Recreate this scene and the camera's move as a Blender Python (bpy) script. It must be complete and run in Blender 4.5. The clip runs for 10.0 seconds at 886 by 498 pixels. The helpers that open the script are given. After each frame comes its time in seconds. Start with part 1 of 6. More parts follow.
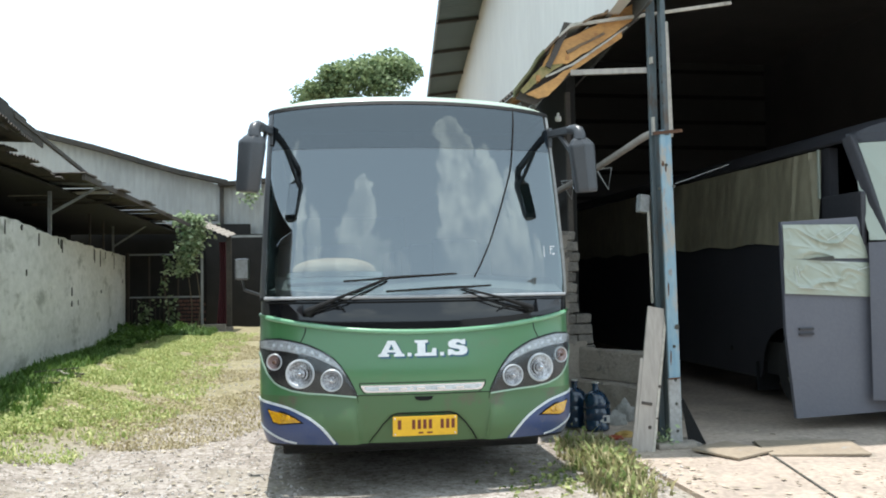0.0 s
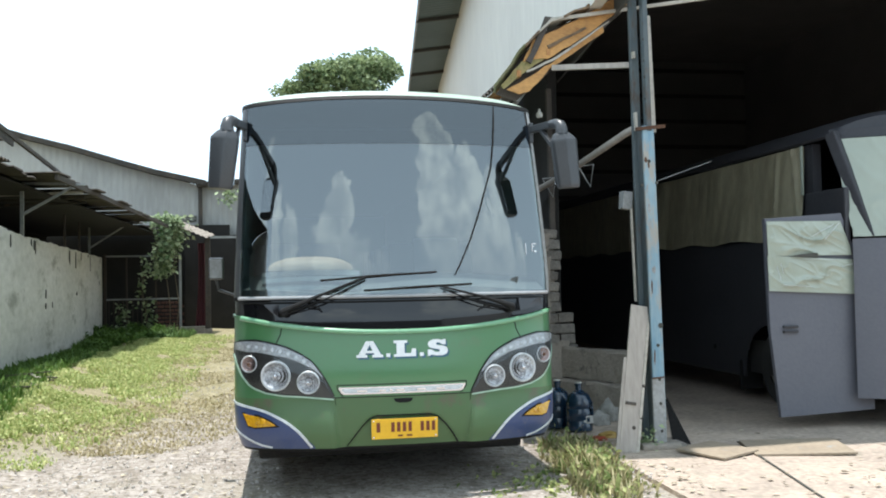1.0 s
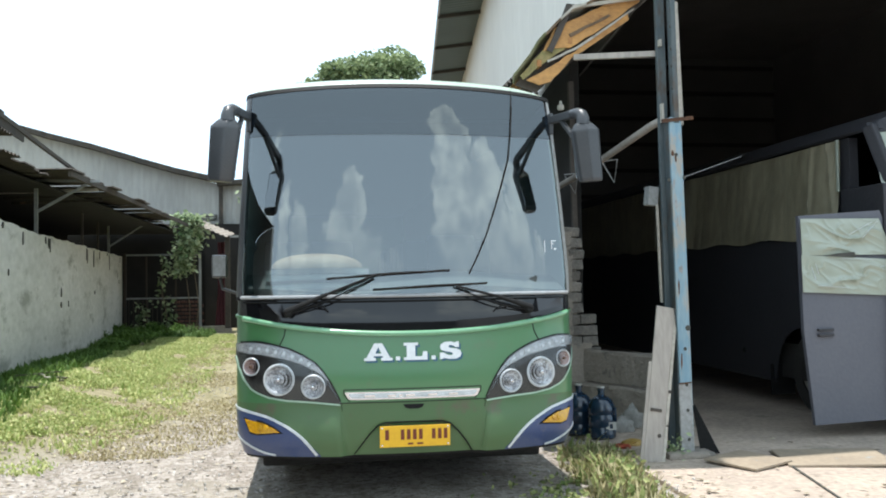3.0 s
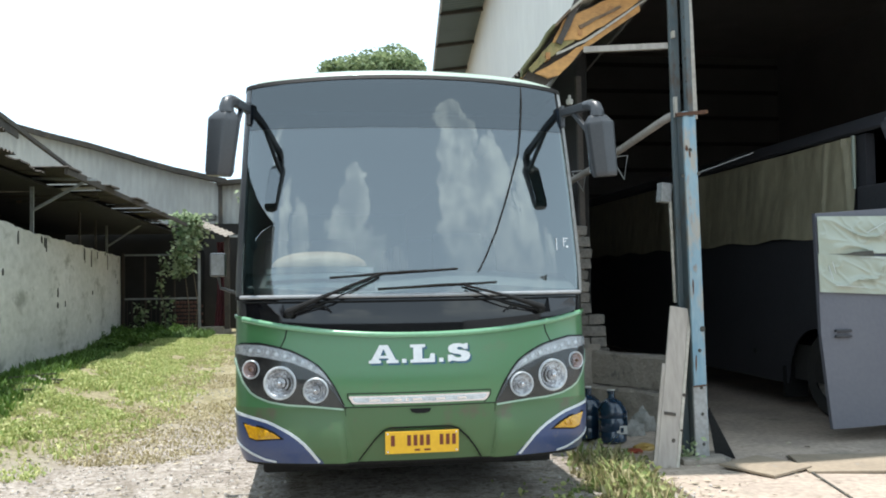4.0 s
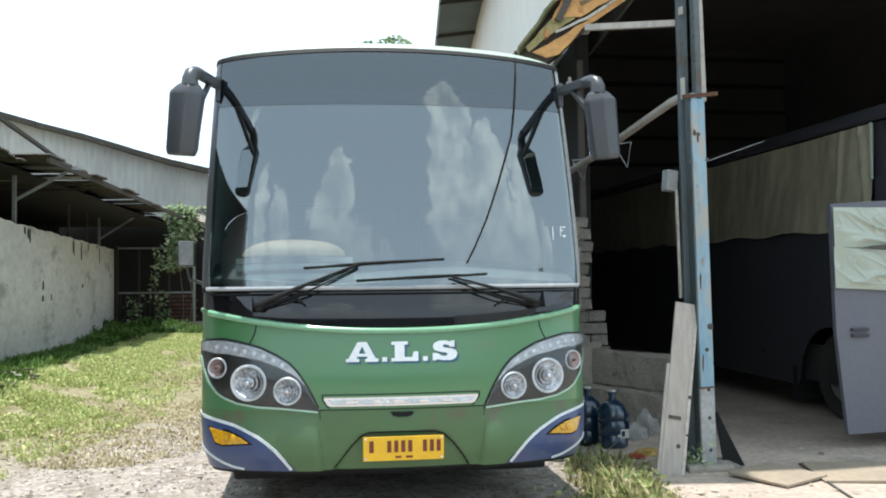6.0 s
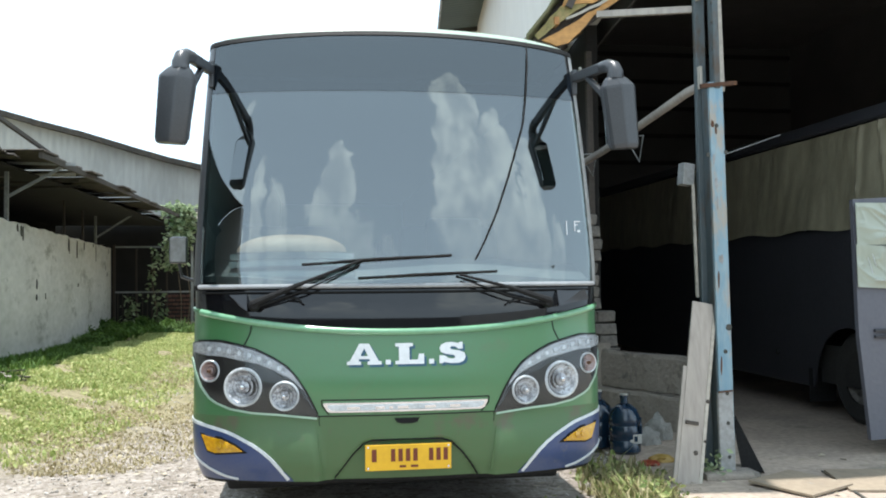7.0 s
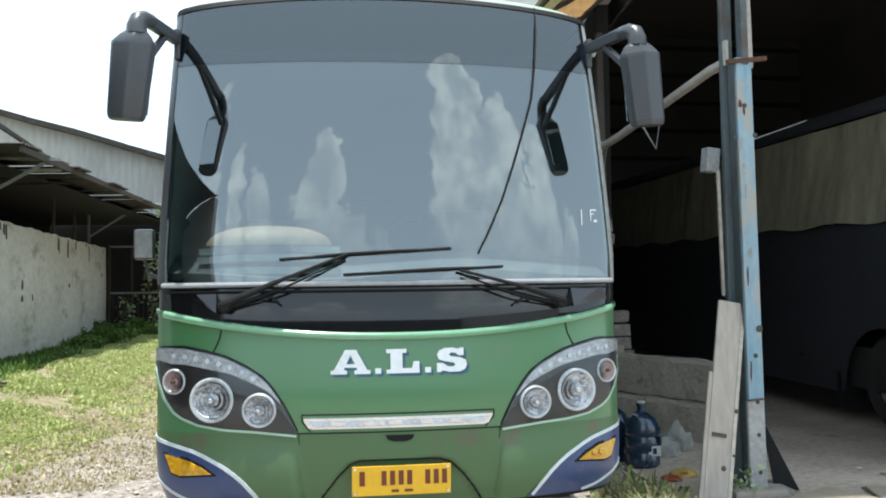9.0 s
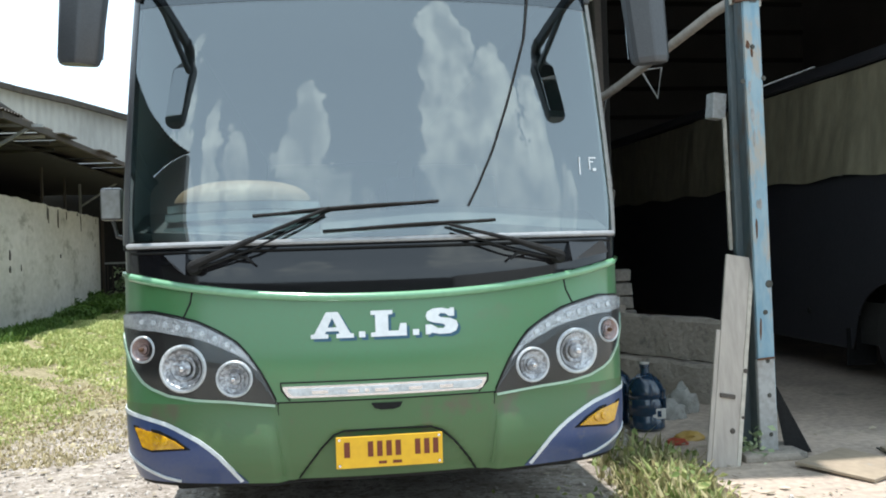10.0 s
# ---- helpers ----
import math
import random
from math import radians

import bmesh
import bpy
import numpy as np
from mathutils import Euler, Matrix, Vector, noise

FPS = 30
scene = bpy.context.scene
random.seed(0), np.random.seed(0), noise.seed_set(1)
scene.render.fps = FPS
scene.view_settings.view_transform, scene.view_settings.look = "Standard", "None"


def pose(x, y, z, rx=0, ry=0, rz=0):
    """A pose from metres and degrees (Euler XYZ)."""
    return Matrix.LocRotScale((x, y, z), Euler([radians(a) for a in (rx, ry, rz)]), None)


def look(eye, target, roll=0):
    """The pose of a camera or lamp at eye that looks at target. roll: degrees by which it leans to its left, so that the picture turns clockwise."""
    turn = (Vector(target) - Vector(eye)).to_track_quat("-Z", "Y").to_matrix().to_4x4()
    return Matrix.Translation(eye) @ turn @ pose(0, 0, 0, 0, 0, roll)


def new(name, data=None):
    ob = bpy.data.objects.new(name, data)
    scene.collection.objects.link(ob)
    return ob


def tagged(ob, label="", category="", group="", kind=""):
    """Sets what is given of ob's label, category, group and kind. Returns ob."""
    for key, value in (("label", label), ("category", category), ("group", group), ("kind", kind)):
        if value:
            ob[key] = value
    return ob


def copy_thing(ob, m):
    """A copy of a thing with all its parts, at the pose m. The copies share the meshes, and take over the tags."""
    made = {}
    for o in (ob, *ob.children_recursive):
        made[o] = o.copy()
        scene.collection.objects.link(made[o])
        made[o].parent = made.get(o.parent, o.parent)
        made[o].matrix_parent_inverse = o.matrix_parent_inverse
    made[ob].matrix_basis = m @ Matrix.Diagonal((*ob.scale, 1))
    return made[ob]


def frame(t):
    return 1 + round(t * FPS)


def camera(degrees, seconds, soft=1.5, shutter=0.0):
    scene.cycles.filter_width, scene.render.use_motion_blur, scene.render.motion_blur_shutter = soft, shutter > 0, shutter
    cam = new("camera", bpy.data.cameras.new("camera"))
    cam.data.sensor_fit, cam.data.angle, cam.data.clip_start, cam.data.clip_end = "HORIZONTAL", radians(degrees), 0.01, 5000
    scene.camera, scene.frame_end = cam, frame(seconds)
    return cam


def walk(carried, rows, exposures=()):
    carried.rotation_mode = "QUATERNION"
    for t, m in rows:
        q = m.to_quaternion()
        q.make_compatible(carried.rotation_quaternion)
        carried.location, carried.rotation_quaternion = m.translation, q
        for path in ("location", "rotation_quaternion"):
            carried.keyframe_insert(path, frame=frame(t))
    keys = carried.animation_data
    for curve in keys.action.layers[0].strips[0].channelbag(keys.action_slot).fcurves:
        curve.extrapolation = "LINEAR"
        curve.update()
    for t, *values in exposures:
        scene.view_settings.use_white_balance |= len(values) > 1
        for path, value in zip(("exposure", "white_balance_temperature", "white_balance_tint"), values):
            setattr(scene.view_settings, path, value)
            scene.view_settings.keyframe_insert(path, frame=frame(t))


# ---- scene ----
cam = camera(52.0, 10.0, soft=1.9)
PATH = [
    (0, (-0.852, -6.649, 1.59), (-0.554, -4.672, 1.655), -0.8),
    (0.5, (-0.854, -6.582, 1.588), (-0.517, -4.612, 1.652), -1.0),
    (1, (-0.811, -6.484, 1.573), (-0.473, -4.514, 1.639), -1.1),
    (1.5, (-0.742, -6.373, 1.58), (-0.409, -4.402, 1.646), -1.1),
    (2, (-0.679, -6.307, 1.579), (-0.373, -4.331, 1.645), -0.9),
    (2.5, (-0.671, -6.229, 1.57), (-0.385, -4.251, 1.637), -0.9),
    (4, (-0.695, -5.858, 1.551), (-0.408, -3.88, 1.62), -0.9),
    (4.5, (-0.632, -5.705, 1.548), (-0.353, -3.725, 1.617), -1.2),
    (5, (-0.551, -5.554, 1.542), (-0.275, -3.574, 1.611), -1.1),
    (5.5, (-0.519, -5.471, 1.531), (-0.24, -3.491, 1.593), -0.7),
    (7, (-0.512, -5.026, 1.505), (-0.231, -3.047, 1.566), -0.5),
    (7.5, (-0.426, -4.839, 1.509), (-0.146, -2.86, 1.571), -0.6),
    (8, (-0.375, -4.719, 1.511), (-0.099, -2.739, 1.573), -0.6),
    (8.5, (-0.379, -4.562, 1.497), (-0.109, -2.582, 1.559), -0.6),
    (9, (-0.392, -4.387, 1.486), (-0.119, -2.407, 1.547), -0.7),
    (9.5, (-0.367, -4.253, 1.458), (-0.095, -2.272, 1.487), -1.1),
    (10, (-0.291, -4.057, 1.434), (-0.019, -2.076, 1.42), -1.7),
]
walk(cam, [(t, look(eye, target, roll)) for t, eye, target, roll in PATH], ((0.0, 0.0), (0.5, 0.12), (1.0, 0.03), (4.0, 0.0), (5.0, -0.03), (5.5, 0.03), (7.0, 0.10), (7.5, -0.03), (8.0, -0.03), (8.5, 0.02), (9.0, 0.07), (10.0, 0.11)))

# ---- world, sun, exposure ----
SUN = Vector((-0.06, 0.012, 1.0)).normalized()
world = bpy.data.worlds.new("world")
scene.world = world
world.use_nodes = True


TOWERS = ((0.42, 1.00, 0.13), (0.66, 0.83, 0.10), (0.88, 0.78, 0.10), (1.15, 0.46, 0.14), (-0.19, 0.60, 0.075), (-0.28, 0.44, 0.05), (-0.49, 0.52, 0.055),
          (-0.07, 0.34, 0.045), (0.02, 0.27, 0.05), (-0.84, 0.95, 0.045), (-0.64, 0.60, 0.05), (-1.0, 0.62, 0.10))


def build_sky():
    nt = world.node_tree
    n, l = nt.nodes, nt.links
    n.clear()
    out = n.new("ShaderNodeOutputWorld")
    bg = n.new("ShaderNodeBackground")
    bg.inputs["Strength"].default_value = 0.10
    sky = n.new("ShaderNodeTexSky")
    sky.sky_type = "NISHITA"
    sky.sun_disc = False
    sky.sun_elevation = math.asin(SUN.z)
    sky.sun_rotation = math.atan2(SUN.x, SUN.y)
    sky.air_density, sky.dust_density, sky.ozone_density = 1.1, 2.2, 1.0
    tc = n.new("ShaderNodeTexCoord")
    sep = n.new("ShaderNodeSeparateXYZ")
    l.new(tc.outputs["Generated"], sep.inputs["Vector"])

    def maths(op, *args):
        k = n.new("ShaderNodeMath")
        k.operation = op
        for slot, v in enumerate(args):
            if isinstance(v, (int, float)):
                k.inputs[slot].default_value = v
            else:
                l.new(v, k.inputs[slot])
        return k.outputs["Value"]

    def billow(scale, detail, offset):
        mp = n.new("ShaderNodeMapping")
        mp.inputs["Location"].default_value = offset
        l.new(tc.outputs["Generated"], mp.inputs["Vector"])
        k = n.new("ShaderNodeTexNoise")
        k.inputs["Scale"].default_value, k.inputs["Detail"].default_value, k.inputs["Roughness"].default_value = scale, detail, 0.58
        l.new(mp.outputs["Vector"], k.inputs["Vector"])
        return k.outputs["Fac"]

    # cumulus towers over the southern horizon: middle and top in slopes from the eye, half width
    depth = maths("MAXIMUM", maths("MULTIPLY", sep.outputs["Y"], -1.0), 0.05)
    across = maths("ADD", maths("DIVIDE", sep.outputs["X"], depth), maths("MULTIPLY", maths("SUBTRACT", billow(17.0, 7.0, (0.3, 0.2, 0.1)), 0.5), 0.22))
    up = maths("ADD", maths("DIVIDE", sep.outputs["Z"], depth), maths("MULTIPLY", maths("SUBTRACT", billow(15.0, 7.0, (4.3, 1.2, 2.1)), 0.5), 0.26))
    heap = None
    for middle, top, half in TOWERS:
        side = maths("DIVIDE", maths("SUBTRACT", across, middle), maths("ADD", half, maths("MULTIPLY", maths("MAXIMUM", maths("SUBTRACT", top - 0.25, up), 0.0), 0.10)))
        over = maths("DIVIDE", maths("MAXIMUM", maths("SUBTRACT", up, top - 1.6 * half), 0.0), 1.6 * half)
        one = maths("SUBTRACT", 1.0, maths("ADD", maths("MULTIPLY", side, side), maths("MULTIPLY", over, over)))
        heap = one if heap is None else maths("MAXIMUM", heap, one)
    body = n.new("ShaderNodeMapRange")
    body.inputs["From Min"].default_value, body.inputs["From Max"].default_value = -0.03, 0.10
    l.new(heap, body.inputs["Value"])
    shade = n.new("ShaderNodeMapRange")
    shade.inputs["From Min"].default_value, shade.inputs["From Max"].default_value = 0.40, 0.62
    shade.inputs["To Min"].default_value, shade.inputs["To Max"].default_value = 0.25, 0.85
    l.new(billow(13.0, 7.0, (1.0, 3.0, 0.5)), shade.inputs["Value"])
    base = n.new("ShaderNodeMapRange")
    base.inputs["From Min"].default_value, base.inputs["From Max"].default_value = 0.12, 0.50
    base.inputs["To Min"].default_value, base.inputs["To Max"].default_value = 0.05, 1.0
    l.new(up, base.inputs["Value"])
    cloud = maths("MULTIPLY", maths("MULTIPLY", body.outputs["Result"], shade.outputs["Result"]), base.outputs["Result"])
    cloud = maths("MULTIPLY", cloud, maths("LESS_THAN", sep.outputs["Y"], -0.06))
    # haze towards the horizon
    haze = n.new("ShaderNodeMapRange")
    haze.inputs["From Min"].default_value, haze.inputs["From Max"].default_value = 0.05, 0.55
    haze.inputs["To Min"].default_value, haze.inputs["To Max"].default_value = 0.92, 0.82
    l.new(sep.outputs["Z"], haze.inputs["Value"])
    hmix = n.new("ShaderNodeMix")
    hmix.data_type = "RGBA"
    l.new(haze.outputs["Result"], hmix.inputs[0])
    l.new(sky.outputs["Color"], hmix.inputs[6])
    hmix.inputs[7].default_value = (12.9, 16.2, 19.0, 1)
    cmix = n.new("ShaderNodeMix")
    cmix.data_type = "RGBA"
    l.new(cloud, cmix.inputs[0])
    l.new(hmix.outputs[2], cmix.inputs[6])
    cmix.inputs[7].default_value = (23.0, 26.2, 26.6, 1)
    l.new(cmix.outputs[2], bg.inputs["Color"])
    l.new(bg.outputs["Background"], out.inputs["Surface"])


build_sky()
sun = new("sun", bpy.data.lights.new("sun", "SUN"))
sun.data.energy, sun.data.angle, sun.data.color = 6.0, radians(0.6), (1.0, 0.98, 0.95)
sun.matrix_world = look(SUN * 60, (0, 0, 0))


# ---- materials ----
def mat(name, a, b=None, rough=0.6, metal=0.0, fine=40.0, coarse=2.0, mixed=0.5, bump=0.15, coat=0.0, stretch=(1, 1, 1), stain=None, stain_at=0.62, spec=0.5, vary=0.0, veil=0.06):
    """Two colours mixed by coarse and fine noise, with optional stains and relief."""
    m = bpy.data.materials.new(name)
    m.use_nodes = True
    nt = m.node_tree
    n, l = nt.nodes, nt.links
    p = n["Principled BSDF"]
    p.inputs["Roughness"].default_value = rough
    p.inputs["Metallic"].default_value = metal
    p.inputs["Coat Weight"].default_value = coat
    p.inputs["Coat Roughness"].default_value = veil
    p.inputs["Specular IOR Level"].default_value = spec
    b = b or tuple(0.75 * v for v in a)
    tc = n.new("ShaderNodeTexCoord")
    mp = n.new("ShaderNodeMapping")
    mp.inputs["Scale"].default_value = stretch
    l.new(tc.outputs["Object"], mp.inputs["Vector"])
    n1 = n.new("ShaderNodeTexNoise")
    n1.inputs["Scale"].default_value, n1.inputs["Detail"].default_value = coarse, 6.0
    n2 = n.new("ShaderNodeTexNoise")
    n2.inputs["Scale"].default_value, n2.inputs["Detail"].default_value = fine, 4.0
    for k in (n1, n2):
        l.new(mp.outputs["Vector"], k.inputs["Vector"])
    add = n.new("ShaderNodeMath")
    add.operation = "ADD"
    l.new(n1.outputs["Fac"], add.inputs[0])
    l.new(n2.outputs["Fac"], add.inputs[1])
    rg = n.new("ShaderNodeMapRange")
    rg.inputs["From Min"].default_value, rg.inputs["From Max"].default_value = 1.0 - 0.5 * mixed, 1.0 + 0.5 * mixed
    l.new(add.outputs["Value"], rg.inputs["Value"])
    mix = n.new("ShaderNodeMix")
    mix.data_type = "RGBA"
    mix.inputs[6].default_value, mix.inputs[7].default_value = (*a, 1), (*b, 1)
    l.new(rg.outputs["Result"], mix.inputs[0])
    colour = mix.outputs[2]
    if stain:
        n3 = n.new("ShaderNodeTexNoise")
        n3.inputs["Scale"].default_value, n3.inputs["Detail"].default_value, n3.inputs["Roughness"].default_value = coarse * 1.7, 8.0, 0.65
        l.new(mp.outputs["Vector"], n3.inputs["Vector"])
        r3 = n.new("ShaderNodeMapRange")
        r3.inputs["From Min"].default_value, r3.inputs["From Max"].default_value = stain_at - 0.04, stain_at + 0.06
        l.new(n3.outputs["Fac"], r3.inputs["Value"])
        m3 = n.new("ShaderNodeMix")
        m3.data_type = "RGBA"
        m3.inputs[7].default_value = (*stain, 1)
        l.new(r3.outputs["Result"], m3.inputs[0])
        l.new(colour, m3.inputs[6])
        colour = m3.outputs[2]
    if vary:
        oi = n.new("ShaderNodeObjectInfo")
        mr = n.new("ShaderNodeMapRange")
        mr.inputs["To Min"].default_value, mr.inputs["To Max"].default_value = 1 - vary, 1 + vary
        l.new(oi.outputs["Random"], mr.inputs["Value"])
        hs = n.new("ShaderNodeHueSaturation")
        l.new(mr.outputs["Result"], hs.inputs["Value"])
        l.new(colour, hs.inputs["Color"])
        colour = hs.outputs["Color"]
    l.new(colour, p.inputs["Base Color"])
    if bump:
        bp = n.new("ShaderNodeBump")
        bp.inputs["Strength"].default_value, bp.inputs["Distance"].default_value = bump, 0.02
        l.new(n2.outputs["Fac"], bp.inputs["Height"])
        l.new(bp.outputs["Normal"], p.inputs["Normal"])
    return m


def island_mat(name, a, b, rough=0.6, trans=0.0):
    """Leaves and blades: colour varies from piece to piece."""
    m = bpy.data.materials.new(name)
    m.use_nodes = True
    n, l = m.node_tree.nodes, m.node_tree.links
    p = n["Principled BSDF"]
    p.inputs["Roughness"].default_value = rough
    p.inputs["Specular IOR Level"].default_value = 0.3
    g = n.new("ShaderNodeNewGeometry")
    mix = n.new("ShaderNodeMix")
    mix.data_type = "RGBA"
    mix.inputs[6].default_value, mix.inputs[7].default_value = (*a, 1), (*b, 1)
    l.new(g.outputs["Random Per Island"], mix.inputs[0])
    l.new(mix.outputs[2], p.inputs["Base Color"])
    if trans:
        t = n.new("ShaderNodeBsdfTranslucent")
        l.new(mix.outputs[2], t.inputs["Color"])
        ms = n.new("ShaderNodeMixShader")
        ms.inputs[0].default_value = trans
        l.new(p.outputs[0], ms.inputs[1])
        l.new(t.outputs[0], ms.inputs[2])
        l.new(ms.outputs[0], n["Material Output"].inputs["Surface"])
    return m


def thin_glass(name, colour, gloss):
    """A pane that lets light straight through and mirrors a share of it, more at a slant."""
    m = bpy.data.materials.new(name)
    m.use_nodes = True
    n, l = m.node_tree.nodes, m.node_tree.links
    t, g = n.new("ShaderNodeBsdfTransparent"), n.new("ShaderNodeBsdfGlossy")
    t.inputs["Color"].default_value = (*colour, 1)
    g.inputs["Roughness"].default_value = 0.0
    g.inputs["Color"].default_value = (0.93, 1.0, 1.03, 1)
    lw = n.new("ShaderNodeLayerWeight")
    lw.inputs["Blend"].default_value = 0.5
    pw = n.new("ShaderNodeMath")
    pw.operation = "POWER"
    pw.inputs[1].default_value = 5.0
    l.new(lw.outputs["Facing"], pw.inputs[0])
    f = n.new("ShaderNodeMath")
    f.operation = "MULTIPLY_ADD"
    f.inputs[1].default_value, f.inputs[2].default_value = 0.6 - gloss, gloss
    l.new(pw.outputs[0], f.inputs[0])
    ms = n.new("ShaderNodeMixShader")
    l.new(f.outputs[0], ms.inputs[0])
    l.new(t.outputs[0], ms.inputs[1])
    l.new(g.outputs[0], ms.inputs[2])
    l.new(ms.outputs[0], n["Material Output"].inputs["Surface"])
    return m


def clear_pane(name):
    """The inner face of a pane, which lets all light through."""
    m = bpy.data.materials.new(name)
    m.use_nodes = True
    n, l = m.node_tree.nodes, m.node_tree.links
    t = n.new("ShaderNodeBsdfTransparent")
    l.new(t.outputs[0], n["Material Output"].inputs["Surface"])
    return m


def glass(name, colour=(1, 1, 1), rough=0.0):
    m = bpy.data.materials.new(name)
    m.use_nodes = True
    p = m.node_tree.nodes["Principled BSDF"]
    p.inputs["Base Color"].default_value = (*colour, 1)
    p.inputs["Transmission Weight"].default_value = 1.0
    p.inputs["Roughness"].default_value = rough
    p.inputs["IOR"].default_value = 1.5
    return m


def plain(name, c, rough=0.5, metal=0.0, coat=0.0):
    return mat(name, c, tuple(0.85 * v for v in c), rough, metal, bump=0.03, coat=coat)


